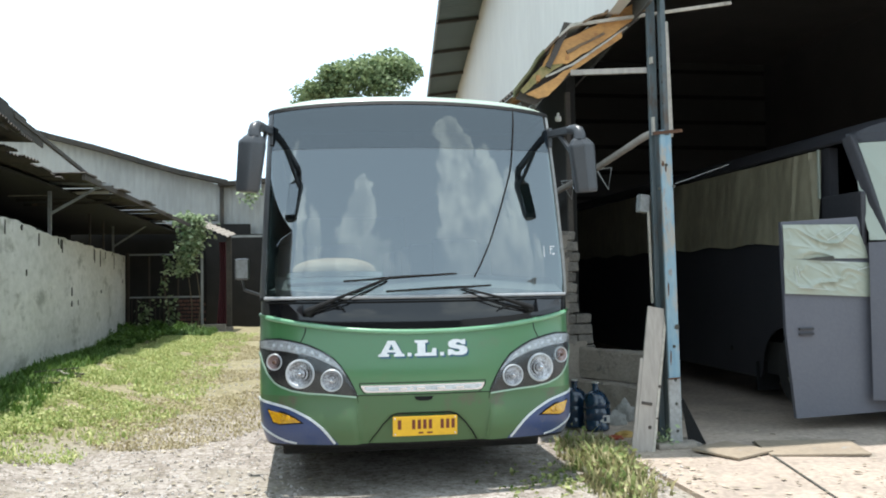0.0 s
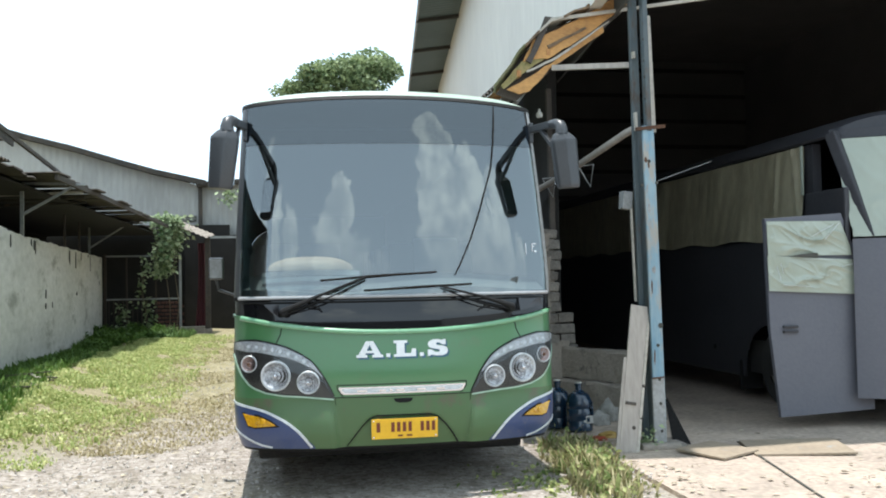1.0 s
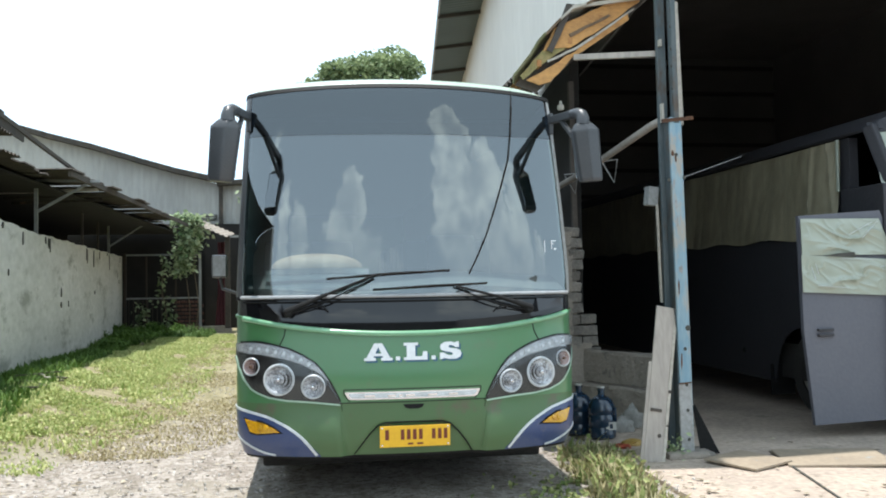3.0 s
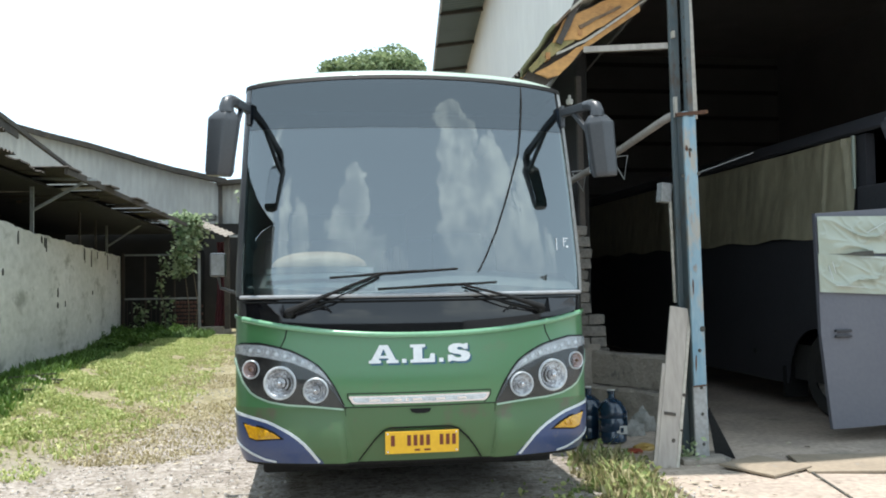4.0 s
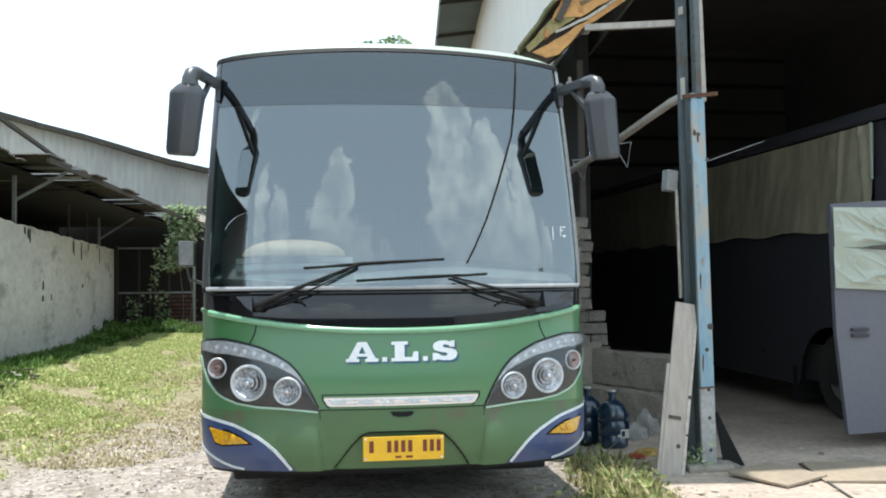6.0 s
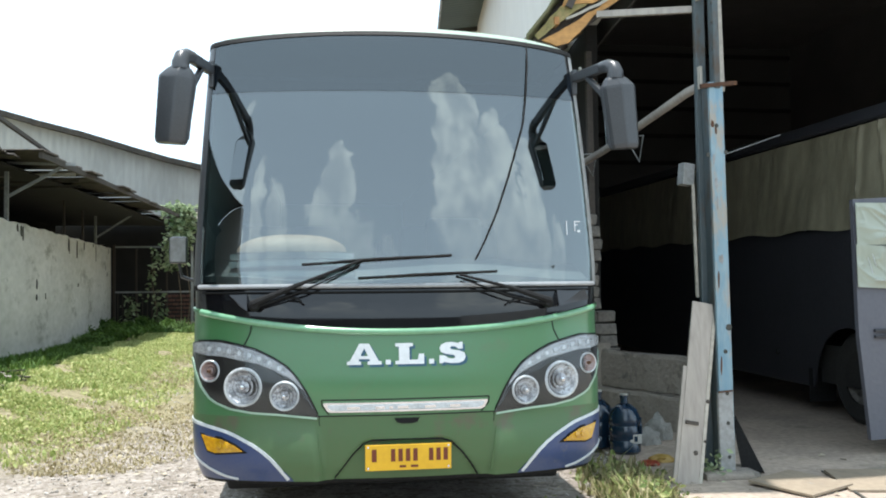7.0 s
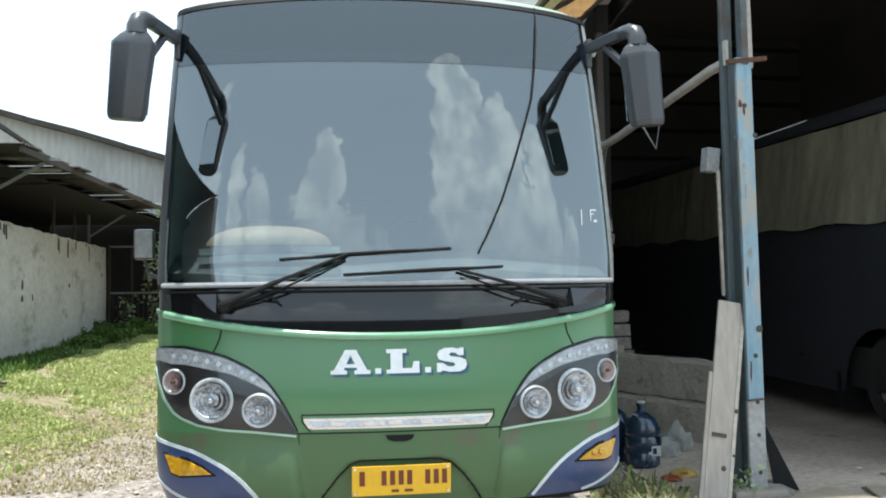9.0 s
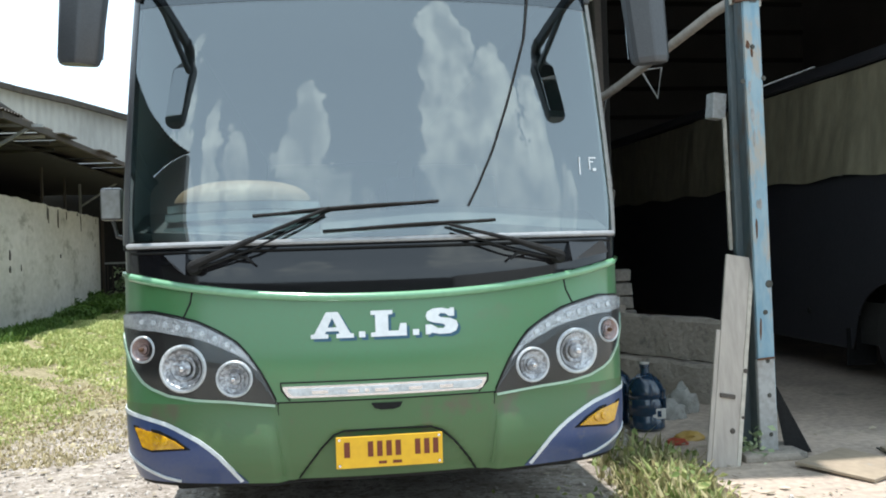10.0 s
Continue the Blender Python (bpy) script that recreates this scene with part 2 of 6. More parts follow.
M = dict(
    green=mat("green_paint", (0.058, 0.182, 0.072), (0.064, 0.170, 0.066), 0.32, 0.05, fine=60, coarse=1.4, bump=0.012, coat=0.9, veil=0.16, stain=(0.076, 0.158, 0.068), stain_at=0.64),
    green_low=mat("green_paint_dusty", (0.060, 0.136, 0.052), (0.074, 0.126, 0.052), 0.45, 0.0, fine=70, coarse=2.2, mixed=0.8, bump=0.03, coat=0.16, veil=0.25, stain=(0.095, 0.10, 0.058), stain_at=0.60),
    blue=mat("blue_paint", (0.026, 0.050, 0.145), (0.038, 0.062, 0.140), 0.4, 0.0, fine=60, coarse=3, bump=0.02, coat=0.4, stain=(0.085, 0.095, 0.125), stain_at=0.64),
    roofpaint=mat("pale_green_roof_paint", (0.30, 0.40, 0.32), (0.40, 0.46, 0.40), 0.45, coarse=2, bump=0.03, coat=0.3),
    black=mat("black_gloss", (0.006, 0.006, 0.007), (0.010, 0.010, 0.011), 0.07, bump=0.0, spec=0.5, coat=0.15),
    # warehouse lining: the shade inside is put into this colour
    shade_grey=mat("shade_grey_board", (0.085, 0.083, 0.080), (0.11, 0.107, 0.102), 0.95),
    # inner roof and side wall, lightened to make up for missing daylight
    dimwall=mat("lightened_inner_sheet", (0.20, 0.19, 0.175), (0.155, 0.148, 0.138), 0.9, coarse=0.8),
    # back wall of the warehouse, colour darkened to read as shade
    backwall=mat("shade_dark_boards", (0.055, 0.054, 0.052), (0.075, 0.073, 0.070), 0.95, coarse=0.8),
    sidewall=mat("plain_grey_render", (0.44, 0.43, 0.41), (0.52, 0.51, 0.49), 0.9, coarse=0.6),
    rubber=mat("black_rubber", (0.006, 0.006, 0.006), (0.012, 0.012, 0.012), 0.7, spec=0.25),
    plastic=mat("grey_black_plastic", (0.040, 0.043, 0.047), (0.055, 0.058, 0.062), 0.32, fine=120, coarse=4, bump=0.08),
    whiteline=plain("white_pinstripe", (0.62, 0.66, 0.68), 0.4),
    white=plain("white_vinyl", (0.82, 0.84, 0.85), 0.4),
    lightblue=plain("blue_vinyl", (0.02, 0.09, 0.15), 0.4),
    chrome=mat("chrome", (0.82, 0.82, 0.84), (0.7, 0.7, 0.72), 0.12, 1.0, bump=0.0),
    silver=mat("silver_reflector", (0.66, 0.67, 0.69), (0.30, 0.30, 0.31), 0.28, 0.85, fine=70, coarse=22, mixed=0.25, bump=0.7),
    lampring=mat("dull_lamp_ring", (0.66, 0.68, 0.69), (0.48, 0.50, 0.51), 0.35, 0.3, fine=80, coarse=20, bump=0.1),
    lampstrip=mat("milky_lamp_strip", (0.30, 0.315, 0.325), (0.56, 0.58, 0.59), 0.25, 0.4, fine=90, coarse=40, mixed=0.5, bump=0.5, coat=0.5),
    lens=thin_glass("clear_lamp_cover", (0.90, 0.91, 0.92), 0.03),
    sealgrey=mat("pale_sealing_strip", (0.34, 0.35, 0.36), (0.26, 0.27, 0.28), 0.35, coat=0.3),
    # panel green made lighter: the bead's sky highlight is put into the colour
    bead=mat("edge_highlight_green", (0.16, 0.36, 0.20), (0.13, 0.31, 0.17), 0.22, coarse=2, bump=0.01, coat=1.0),
    # dark colour picked for what the gloss mask mirrors
    farwall=mat("unseen_dark_wall", (0.035, 0.036, 0.03), (0.06, 0.058, 0.05), 0.9),
    # near-black for the insides of sheds: deep shade put into the colour
    shade_black=mat("shade_black_boards", (0.012, 0.011, 0.010), (0.022, 0.020, 0.018), 0.95),
    freshweed=island_mat("green_weed_leaves", (0.09, 0.15, 0.035), (0.46, 0.48, 0.20), 0.55, 0.3),
    # pale green that stands for the highlight along the headlight's lower edge
    palegreen=plain("pale_green_highlight", (0.36, 0.52, 0.40), 0.3, coat=0.6),
    lampwhite=mat("clear_white_plastic", (0.62, 0.65, 0.67), (0.45, 0.48, 0.5), 0.2, 0.2, fine=60, coarse=16, bump=0.3, coat=0.6),
    lampbody=mat("dark_bronze_bezel", (0.022, 0.021, 0.020), (0.036, 0.034, 0.031), 0.35, 0.2, bump=0.02, coat=0.25),
    amber=mat("amber_lens", (0.62, 0.34, 0.012), (0.42, 0.20, 0.01), 0.15, fine=40, coarse=10, bump=0.3, coat=0.8),
    pink=mat("pale_red_lens", (0.34, 0.24, 0.22), (0.24, 0.15, 0.13), 0.2, coat=0.8),
    orange=mat("orange_marker", (0.42, 0.13, 0.05), (0.3, 0.10, 0.04), 0.3, coat=0.5),
    plate=mat("yellow_plate", (0.80, 0.47, 0.02), (0.72, 0.40, 0.02), 0.45, fine=30, coarse=6, bump=0.05),
    platebar=plain("dark_red_ink", (0.17, 0.035, 0.012), 0.6),
    tyre=mat("tyre", (0.02, 0.02, 0.02), (0.035, 0.033, 0.03), 0.85),
    rim=mat("dusty_steel_rim", (0.16, 0.15, 0.14), (0.25, 0.23, 0.2), 0.6, 0.4),
    under=mat("underbody", (0.015, 0.015, 0.015), (0.03, 0.028, 0.025), 0.9),
    glass=thin_glass("windscreen_glass", (0.40, 0.50, 0.49), 0.182),
    tint=thin_glass("tinted_glass", (0.08, 0.12, 0.18), 0.122),
    clear=clear_pane("clear_inner_face"),
    mirror=mat("mirror", (0.85, 0.86, 0.87), (0.85, 0.86, 0.87), 0.02, 1.0, bump=0.0),
    dash=mat("pale_dash", (0.34, 0.37, 0.37), (0.44, 0.465, 0.465), 0.6),
    dashdark=mat("dark_dash", (0.075, 0.088, 0.09), (0.105, 0.118, 0.12), 0.6),
    cushion=mat("beige_cushion", (0.30, 0.19, 0.11), (0.42, 0.30, 0.20), 0.6, coarse=6),
    seat=mat("seat_fabric", (0.05, 0.06, 0.09), (0.08, 0.08, 0.1), 0.9),
    lining=mat("interior_lining", (0.19, 0.215, 0.215), (0.23, 0.255, 0.255), 0.8),
    wall=mat("stained_grey_render", (0.54, 0.54, 0.50), (0.74, 0.73, 0.70), 0.9, fine=12, coarse=1.3, mixed=0.6, bump=0.3, stretch=(1, 0.28, 0.8), stain=(0.36, 0.36, 0.32), stain_at=0.58),
    walldark=mat("dark_crack", (0.04, 0.04, 0.035), (0.08, 0.08, 0.07), 0.95),
    white_sheet=mat("white_wall_sheet", (0.66, 0.61, 0.55), (0.59, 0.54, 0.49), 0.6, fine=6, coarse=0.5, bump=0.05, stretch=(1, 1, 0.3)),
    far_sheet=mat("weathered_white_sheet", (0.40, 0.40, 0.38), (0.31, 0.31, 0.295), 0.7, fine=8, coarse=0.5, bump=0.1, stretch=(1, 1, 0.2)),
    green_sheet=mat("grey_green_roof_sheet", (0.105, 0.130, 0.118), (0.082, 0.104, 0.092), 0.55, coarse=0.7),
    rusty=mat("dark_rusty_sheet", (0.035, 0.032, 0.028), (0.07, 0.058, 0.046), 0.85, fine=20, coarse=2, stain=(0.11, 0.08, 0.055)),
    steel=mat("grey_painted_steel", (0.33, 0.34, 0.34), (0.22, 0.22, 0.21), 0.6, fine=30, coarse=3),
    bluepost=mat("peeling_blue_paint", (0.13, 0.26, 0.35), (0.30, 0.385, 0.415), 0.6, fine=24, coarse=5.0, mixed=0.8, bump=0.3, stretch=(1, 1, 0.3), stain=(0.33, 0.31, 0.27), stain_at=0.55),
    # rust-stained blue-grey of the post's inner faces, with shade put into the colour
    bluepost_shade=mat("shaded_blue_grey_paint", (0.058, 0.082, 0.092), (0.092, 0.108, 0.112), 0.6, fine=24, coarse=2.6, stretch=(1, 1, 0.4), stain=(0.075, 0.055, 0.04), stain_at=0.57),
    darkrust=mat("dark_rusted_bar", (0.045, 0.036, 0.030), (0.07, 0.05, 0.038), 0.9),
    rust=mat("rust", (0.12, 0.055, 0.025), (0.06, 0.03, 0.02), 0.9),
    wood=mat("orange_old_wood", (0.50, 0.25, 0.09), (0.33, 0.15, 0.055), 0.75, fine=30, coarse=3, stretch=(1, 0.15, 1), stain=(0.12, 0.075, 0.04)),
    slope_wood=mat("orange_sloping_board", (0.62, 0.33, 0.11), (0.34, 0.17, 0.065), 0.75, fine=22, coarse=2.5, mixed=0.8, bump=0.25, stretch=(1, 1, 2.2)),
    moss_wood=mat("mossy_old_board", (0.20, 0.19, 0.075), (0.34, 0.26, 0.12), 0.85, fine=30, coarse=6, bump=0.4, stain=(0.10, 0.09, 0.04), stain_at=0.58),
    brown_wood=mat("brown_old_board", (0.20, 0.13, 0.075), (0.11, 0.075, 0.05), 0.8, fine=40, coarse=5, bump=0.4, stain=(0.30, 0.19, 0.10), stain_at=0.60),
    wood_pale=mat("pale_grey_wood", (0.50, 0.46, 0.40), (0.36, 0.33, 0.28), 0.8, fine=30, coarse=3, stain=(0.2, 0.18, 0.15)),
    plank=mat("grey_weathered_plank", (0.42, 0.375, 0.33), (0.31, 0.275, 0.245), 0.8, fine=30, coarse=4, stretch=(1, 1, 0.15), stain=(0.25, 0.23, 0.2)),
    darkwood=mat("dark_wood", (0.06, 0.05, 0.045), (0.09, 0.075, 0.06), 0.8),
    moss=mat("mossy_tile", (0.11, 0.12, 0.05), (0.17, 0.15, 0.09), 0.9),
    brick=mat("bare_concrete_brick", (0.245, 0.22, 0.19), (0.155, 0.142, 0.125), 0.9, fine=30, coarse=7, bump=0.5, vary=0.35),
    mortar=mat("mortar", (0.23, 0.20, 0.168), (0.335, 0.295, 0.25), 0.95, fine=26, coarse=3.5, mixed=0.8, bump=0.6, stain=(0.14, 0.13, 0.115), stain_at=0.60),
    concrete=mat("shed_concrete", (0.50, 0.405, 0.325), (0.31, 0.255, 0.21), 0.85, fine=18, coarse=1.3, mixed=0.45, bump=0.25, stain=(0.24, 0.215, 0.17), stain_at=0.62),
    board=mat("tan_board", (0.34, 0.275, 0.20), (0.26, 0.21, 0.155), 0.8, fine=20, coarse=3, stain=(0.28, 0.33, 0.35), stain_at=0.66),
    # coach primer with the shed's shade put into its colour; door_grey stays lighter
    bus_grey=mat("shaded_grey_primer", (0.029, 0.029, 0.035), (0.037, 0.037, 0.043), 0.6, fine=30, coarse=1.5),
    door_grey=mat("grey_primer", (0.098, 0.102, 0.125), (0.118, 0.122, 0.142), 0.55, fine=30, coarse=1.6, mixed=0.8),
    film=mat("pale_masking_film", (0.345, 0.312, 0.215), (0.225, 0.202, 0.138), 0.4, fine=9, coarse=1.6, bump=0.5, stretch=(1, 1, 0.4)),
    film_white=mat("white_masking_film", (0.34, 0.375, 0.305), (0.29, 0.325, 0.265), 0.28, fine=5, coarse=1.6, mixed=1.0, bump=0.12, coat=0.6),
    # jug blue darkened to stand for the shade of canopy and bus
    jug=mat("shaded_blue_jug", (0.008, 0.024, 0.050), (0.013, 0.036, 0.066), 0.2, coat=0.5, bump=0.02),
    cloth=mat("dirty_white_cloth", (0.55, 0.54, 0.5), (0.4, 0.39, 0.36), 0.9),
    sack=mat("dirty_grey_cloth", (0.30, 0.295, 0.27), (0.22, 0.215, 0.20), 0.9, coarse=5, stain=(0.13, 0.12, 0.10)),
    redwall=mat("dark_red_curtain", (0.11, 0.025, 0.032), (0.045, 0.012, 0.015), 0.9, stretch=(1, 1, 0.2)),
    redbrick=mat("red_lattice_brick", (0.13, 0.055, 0.042), (0.09, 0.045, 0.036), 0.9, vary=0.25),
    redpack=plain("red_wrapper", (0.34, 0.06, 0.03), 0.5),
    yellowpack=plain("yellow_wrapper", (0.42, 0.27, 0.07), 0.5),
    bark=mat("bark", (0.12, 0.09, 0.06), (0.2, 0.16, 0.11), 0.95),
    leaf=island_mat("tree_leaves", (0.08, 0.13, 0.055), (0.34, 0.41, 0.21), 0.5, 0.4),
    litter=island_mat("dry_litter", (0.10, 0.08, 0.05), (0.55, 0.48, 0.36), 0.9),
    ivy=island_mat("ivy_leaves", (0.10, 0.17, 0.06), (0.52, 0.60, 0.38), 0.5, 0.25),
    grass=island_mat("grass_blades", (0.24, 0.34, 0.085), (0.67, 0.67, 0.33), 0.6, 0.3),
    straw=island_mat("dry_straw", (0.30, 0.26, 0.13), (0.66, 0.58, 0.40), 0.7, 0.25),
    weed=island_mat("weed_leaves", (0.13, 0.13, 0.055), (0.56, 0.49, 0.28), 0.6, 0.3),
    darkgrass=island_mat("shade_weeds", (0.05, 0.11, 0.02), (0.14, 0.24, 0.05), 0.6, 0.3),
    gateweed=island_mat("bushy_weed_leaves", (0.04, 0.09, 0.025), (0.17, 0.27, 0.08), 0.55, 0.3),
    stone=island_mat("pebbles", (0.36, 0.33, 0.30), (0.60, 0.56, 0.52), 0.9),
)


def ground_material():
    m = bpy.data.materials.new("sandy_ground")
    m.use_nodes = True
    n, l = m.node_tree.nodes, m.node_tree.links
    p = n["Principled BSDF"]
    p.inputs["Roughness"].default_value = 0.95
    p.inputs["Specular IOR Level"].default_value = 0.15
    tc = n.new("ShaderNodeTexCoord")

    def noise_at(scale, detail=6.0, rough=0.6):
        k = n.new("ShaderNodeTexNoise")
        k.inputs["Scale"].default_value, k.inputs["Detail"].default_value, k.inputs["Roughness"].default_value = scale, detail, rough
        l.new(tc.outputs["Object"], k.inputs["Vector"])
        return k.outputs["Fac"]

    def ranged(v, a, b, c=0.0, d=1.0):
        k = n.new("ShaderNodeMapRange")
        for key, val in zip(("From Min", "From Max", "To Min", "To Max"), (a, b, c, d)):
            k.inputs[key].default_value = val
        l.new(v, k.inputs["Value"])
        return k.outputs["Result"]

    def mixed(f, a, b):
        k = n.new("ShaderNodeMix")
        k.data_type = "RGBA"
        l.new(f, k.inputs[0])
        for i, v in ((6, a), (7, b)):
            if isinstance(v, tuple):
                k.inputs[i].default_value = (*v, 1)
            else:
                l.new(v, k.inputs[i])
        return k.outputs[2]

    def maths(op, a, b):
        k = n.new("ShaderNodeMath")
        k.operation = op
        for i, v in ((0, a), (1, b)):
            if isinstance(v, float):
                k.inputs[i].default_value = v
            else:
                l.new(v, k.inputs[i])
        return k.outputs["Value"]

    big, mid, fine = noise_at(0.7), noise_at(4.0), noise_at(45.0, 5.0, 0.7)
    sand = mixed(ranged(mid, 0.40, 0.62), (0.47, 0.422, 0.378), (0.29, 0.252, 0.215))
    sand = mixed(ranged(noise_at(16.0, 4.0, 0.7), 0.52, 0.62), sand, (0.20, 0.175, 0.145))
    sand = mixed(ranged(noise_at(22.0, 3.0, 0.6), 0.60, 0.68), sand, (0.66, 0.61, 0.56))
    sand = mixed(ranged(fine, 0.52, 0.68), sand, (0.17, 0.148, 0.122))
    sand = mixed(ranged(big, 0.55, 0.7), sand, (0.34, 0.305, 0.24))
    soil = mixed(ranged(mid, 0.35, 0.65), (0.25, 0.225, 0.125), (0.38, 0.33, 0.22))
    soil = mixed(ranged(noise_at(18.0, 4.0, 0.7), 0.52, 0.62), soil, (0.16, 0.15, 0.075))
    sep = n.new("ShaderNodeSeparateXYZ")
    l.new(tc.outputs["Object"], sep.inputs["Vector"])
    edge = maths("ADD", sep.outputs["X"], maths("MULTIPLY", maths("SUBTRACT", noise_at(0.9), 0.5), 2.0))
    edge = maths("ADD", edge, maths("MULTIPLY", maths("MAXIMUM", maths("SUBTRACT", 5.6, sep.outputs["Y"]), 0.0), 0.6))
    f = ranged(edge, -1.9, -1.0, 1.0, 0.0)
    l.new(mixed(f, sand, soil), p.inputs["Base Color"])
    bp = n.new("ShaderNodeBump")
    bp.inputs["Strength"].default_value, bp.inputs["Distance"].default_value = 0.6, 0.03
    l.new(maths("ADD", fine, mid), bp.inputs["Height"])
    l.new(bp.outputs["Normal"], p.inputs["Normal"])
    return m


M["ground"] = ground_material()


# ---- mesh helpers ----
def link_mesh(name, verts, faces, material, parent=None, label="", smooth=False):
    me = bpy.data.meshes.new(name)
    me.from_pydata([tuple(v) for v in verts], [], faces)
    me.materials.append(material)
    if smooth:
        me.polygons.foreach_set("use_smooth", [True] * len(me.polygons))
    me.update()
    ob = new(name, me)
    if parent is not None:
        ob.parent = parent
    if label:
        ob["label"] = label
    return ob


def part(name, bm, material, parent=None, label="", smooth=False):
    """Links a bmesh as one mesh object under a thing or a part."""
    bmesh.ops.recalc_face_normals(bm, faces=bm.faces)
    me = bpy.data.meshes.new(name)
    bm.to_mesh(me)
    bm.free()
    me.materials.append(material)
    if smooth:
        me.polygons.foreach_set("use_smooth", [True] * len(me.polygons))
        me.set_sharp_from_angle(angle=radians(40))
    ob = new(name, me)
    if parent is not None:
        ob.parent = parent
    if label:
        ob["label"] = label
    return ob


def thing(name, place, label, category, group="", kind=""):
    ob = new(name)
    ob.location = place
    ob.empty_display_size = 0.1
    return tagged(ob, label, category, group, kind)


def add_box(bm, c, s, rot=None, bevel=0.0):
    m = Matrix.Translation(c) @ (rot.to_4x4() if rot is not None else Matrix.Identity(4)) @ Matrix.Diagonal((*s, 1))
    r = bmesh.ops.create_cube(bm, size=1.0, matrix=m)
    if bevel:
        es = list({e for v in r["verts"] for e in v.link_edges})
        bmesh.ops.bevel(bm, geom=es, offset=bevel, segments=2, affect="EDGES", profile=0.6)
    return bm


def box(c, s, rot=None, bevel=0.0):
    return add_box(bmesh.new(), c, s, rot, bevel)


def add_bar(bm, a, b, w, d=None, bevel=0.0):
    """A straight bar of w x d from a to b."""
    a, b = Vector(a), Vector(b)
    q = (b - a).to_track_quat("Z", "Y").to_matrix()
    return add_box(bm, (a + b) / 2, (w, d or w, (b - a).length), q, bevel)


def bar(a, b, w, d=None, bevel=0.0):
    return add_bar(bmesh.new(), a, b, w, d, bevel)


def add_tube(bm, pts, r, seg=10, r2=None):
    """A round tube along points, tapering from r to r2."""
    pts = [Vector(p) for p in pts]
    rings = []
    for i, p in enumerate(pts):
        d = (pts[min(i + 1, len(pts) - 1)] - pts[max(i - 1, 0)]).normalized()
        q = d.to_track_quat("Z", "Y").to_matrix()
        rr = r if r2 is None else r + (r2 - r) * i / (len(pts) - 1)
        rings.append([bm.verts.new(p + q @ Vector((rr * math.cos(2 * math.pi * k / seg), rr * math.sin(2 * math.pi * k / seg), 0))) for k in range(seg)])
    for a, b in zip(rings, rings[1:]):
        for k in range(seg):
            bm.faces.new((a[k], a[(k + 1) % seg], b[(k + 1) % seg], b[k]))
    bm.faces.new(rings[0][::-1])
    bm.faces.new(rings[-1])
    return bm


def tube(pts, r, seg=10, r2=None):
    return add_tube(bmesh.new(), pts, r, seg, r2)


def lathe(profile, seg=24, m=None):
    """Turns (radius, height) pairs about z."""
    bm = bmesh.new()
    rings = []
    for r, z in profile:
        if r < 1e-5:
            rings.append([bm.verts.new((0, 0, z))])
        else:
            rings.append([bm.verts.new((r * math.cos(2 * math.pi * k / seg), r * math.sin(2 * math.pi * k / seg), z)) for k in range(seg)])
    for a, b in zip(rings, rings[1:]):
        for k in range(seg):
            j = (k + 1) % seg
            f = [a[k % len(a)], a[j % len(a)], b[j % len(b)], b[k % len(b)]]
            f = list(dict.fromkeys(f))
            if len(f) > 2:
                bm.faces.new(f)
    if m is not None:
        bm.transform(m)
    return bm


def prism(poly, a, b):
    """A flat polygon (x, z) extruded from y = a to y = b."""
    bm = bmesh.new()
    p = [bm.verts.new((x, a, z)) for x, z in poly]
    q = [bm.verts.new((x, b, z)) for x, z in poly]
    bm.faces.new(p)
    bm.faces.new(q[::-1])
    for i in range(len(poly)):
        j = (i + 1) % len(poly)
        bm.faces.new((p[i], p[j], q[j], q[i]))
    return bm


def sheet_mesh(f, nu, nv, thick):
    """A closed thin shell from f(u, v) -> place, u and v from 0 to 1, thickened downwards along its normal."""
    P = np.array([[f(i / nu, j / nv) for j in range(nv + 1)] for i in range(nu + 1)], float)
    du, dv = np.gradient(P, axis=0), np.gradient(P, axis=1)
    N = np.cross(du, dv)
    N /= np.linalg.norm(N, axis=2, keepdims=True) + 1e-12
    Q = P - N * thick
    k = (nu + 1) * (nv + 1)
    idx = np.arange(k).reshape(nu + 1, nv + 1)
    faces = []
    for i in range(nu):
        for j in range(nv):
            a, b, c, d = idx[i, j], idx[i + 1, j], idx[i + 1, j + 1], idx[i, j + 1]
            faces += [(a, b, c, d), (a + k, d + k, c + k, b + k)]
    rim = [idx[i, 0] for i in range(nu)] + [idx[nu, j] for j in range(nv)] + [idx[i, nv] for i in range(nu, 0, -1)] + [idx[0, j] for j in range(nv, 0, -1)]
    for a, b in zip(rim, rim[1:] + rim[:1]):
        faces.append((a, a + k, b + k, b))
    return np.concatenate([P.reshape(-1, 3), Q.reshape(-1, 3)]), [tuple(int(v) for v in f) for f in faces]


def shell(name, f, nu, nv, thick, material, parent=None, label="", smooth=True):
    v, fc = sheet_mesh(f, nu, nv, thick)
    ob = link_mesh(name, v, fc, material, parent, label, smooth)
    if smooth:
        ob.data.set_sharp_from_angle(angle=radians(50))
    return ob


def corrugated(name, a, b, c, pitch, depth, material, parent=None, label="", thick=0.003):
    """A corrugated sheet from corner a along b (across the waves) and c (along them)."""
    a, b, c = Vector(a), Vector(b), Vector(c)
    n = (b - a).cross(c - a).normalized()
    waves = max(2, int((b - a).length / pitch))
    return shell(name, lambda u, v: a + (b - a) * u + (c - a) * v + n * depth * math.sin(2 * math.pi * waves * u), waves * 6, 1, thick, material, parent, label)


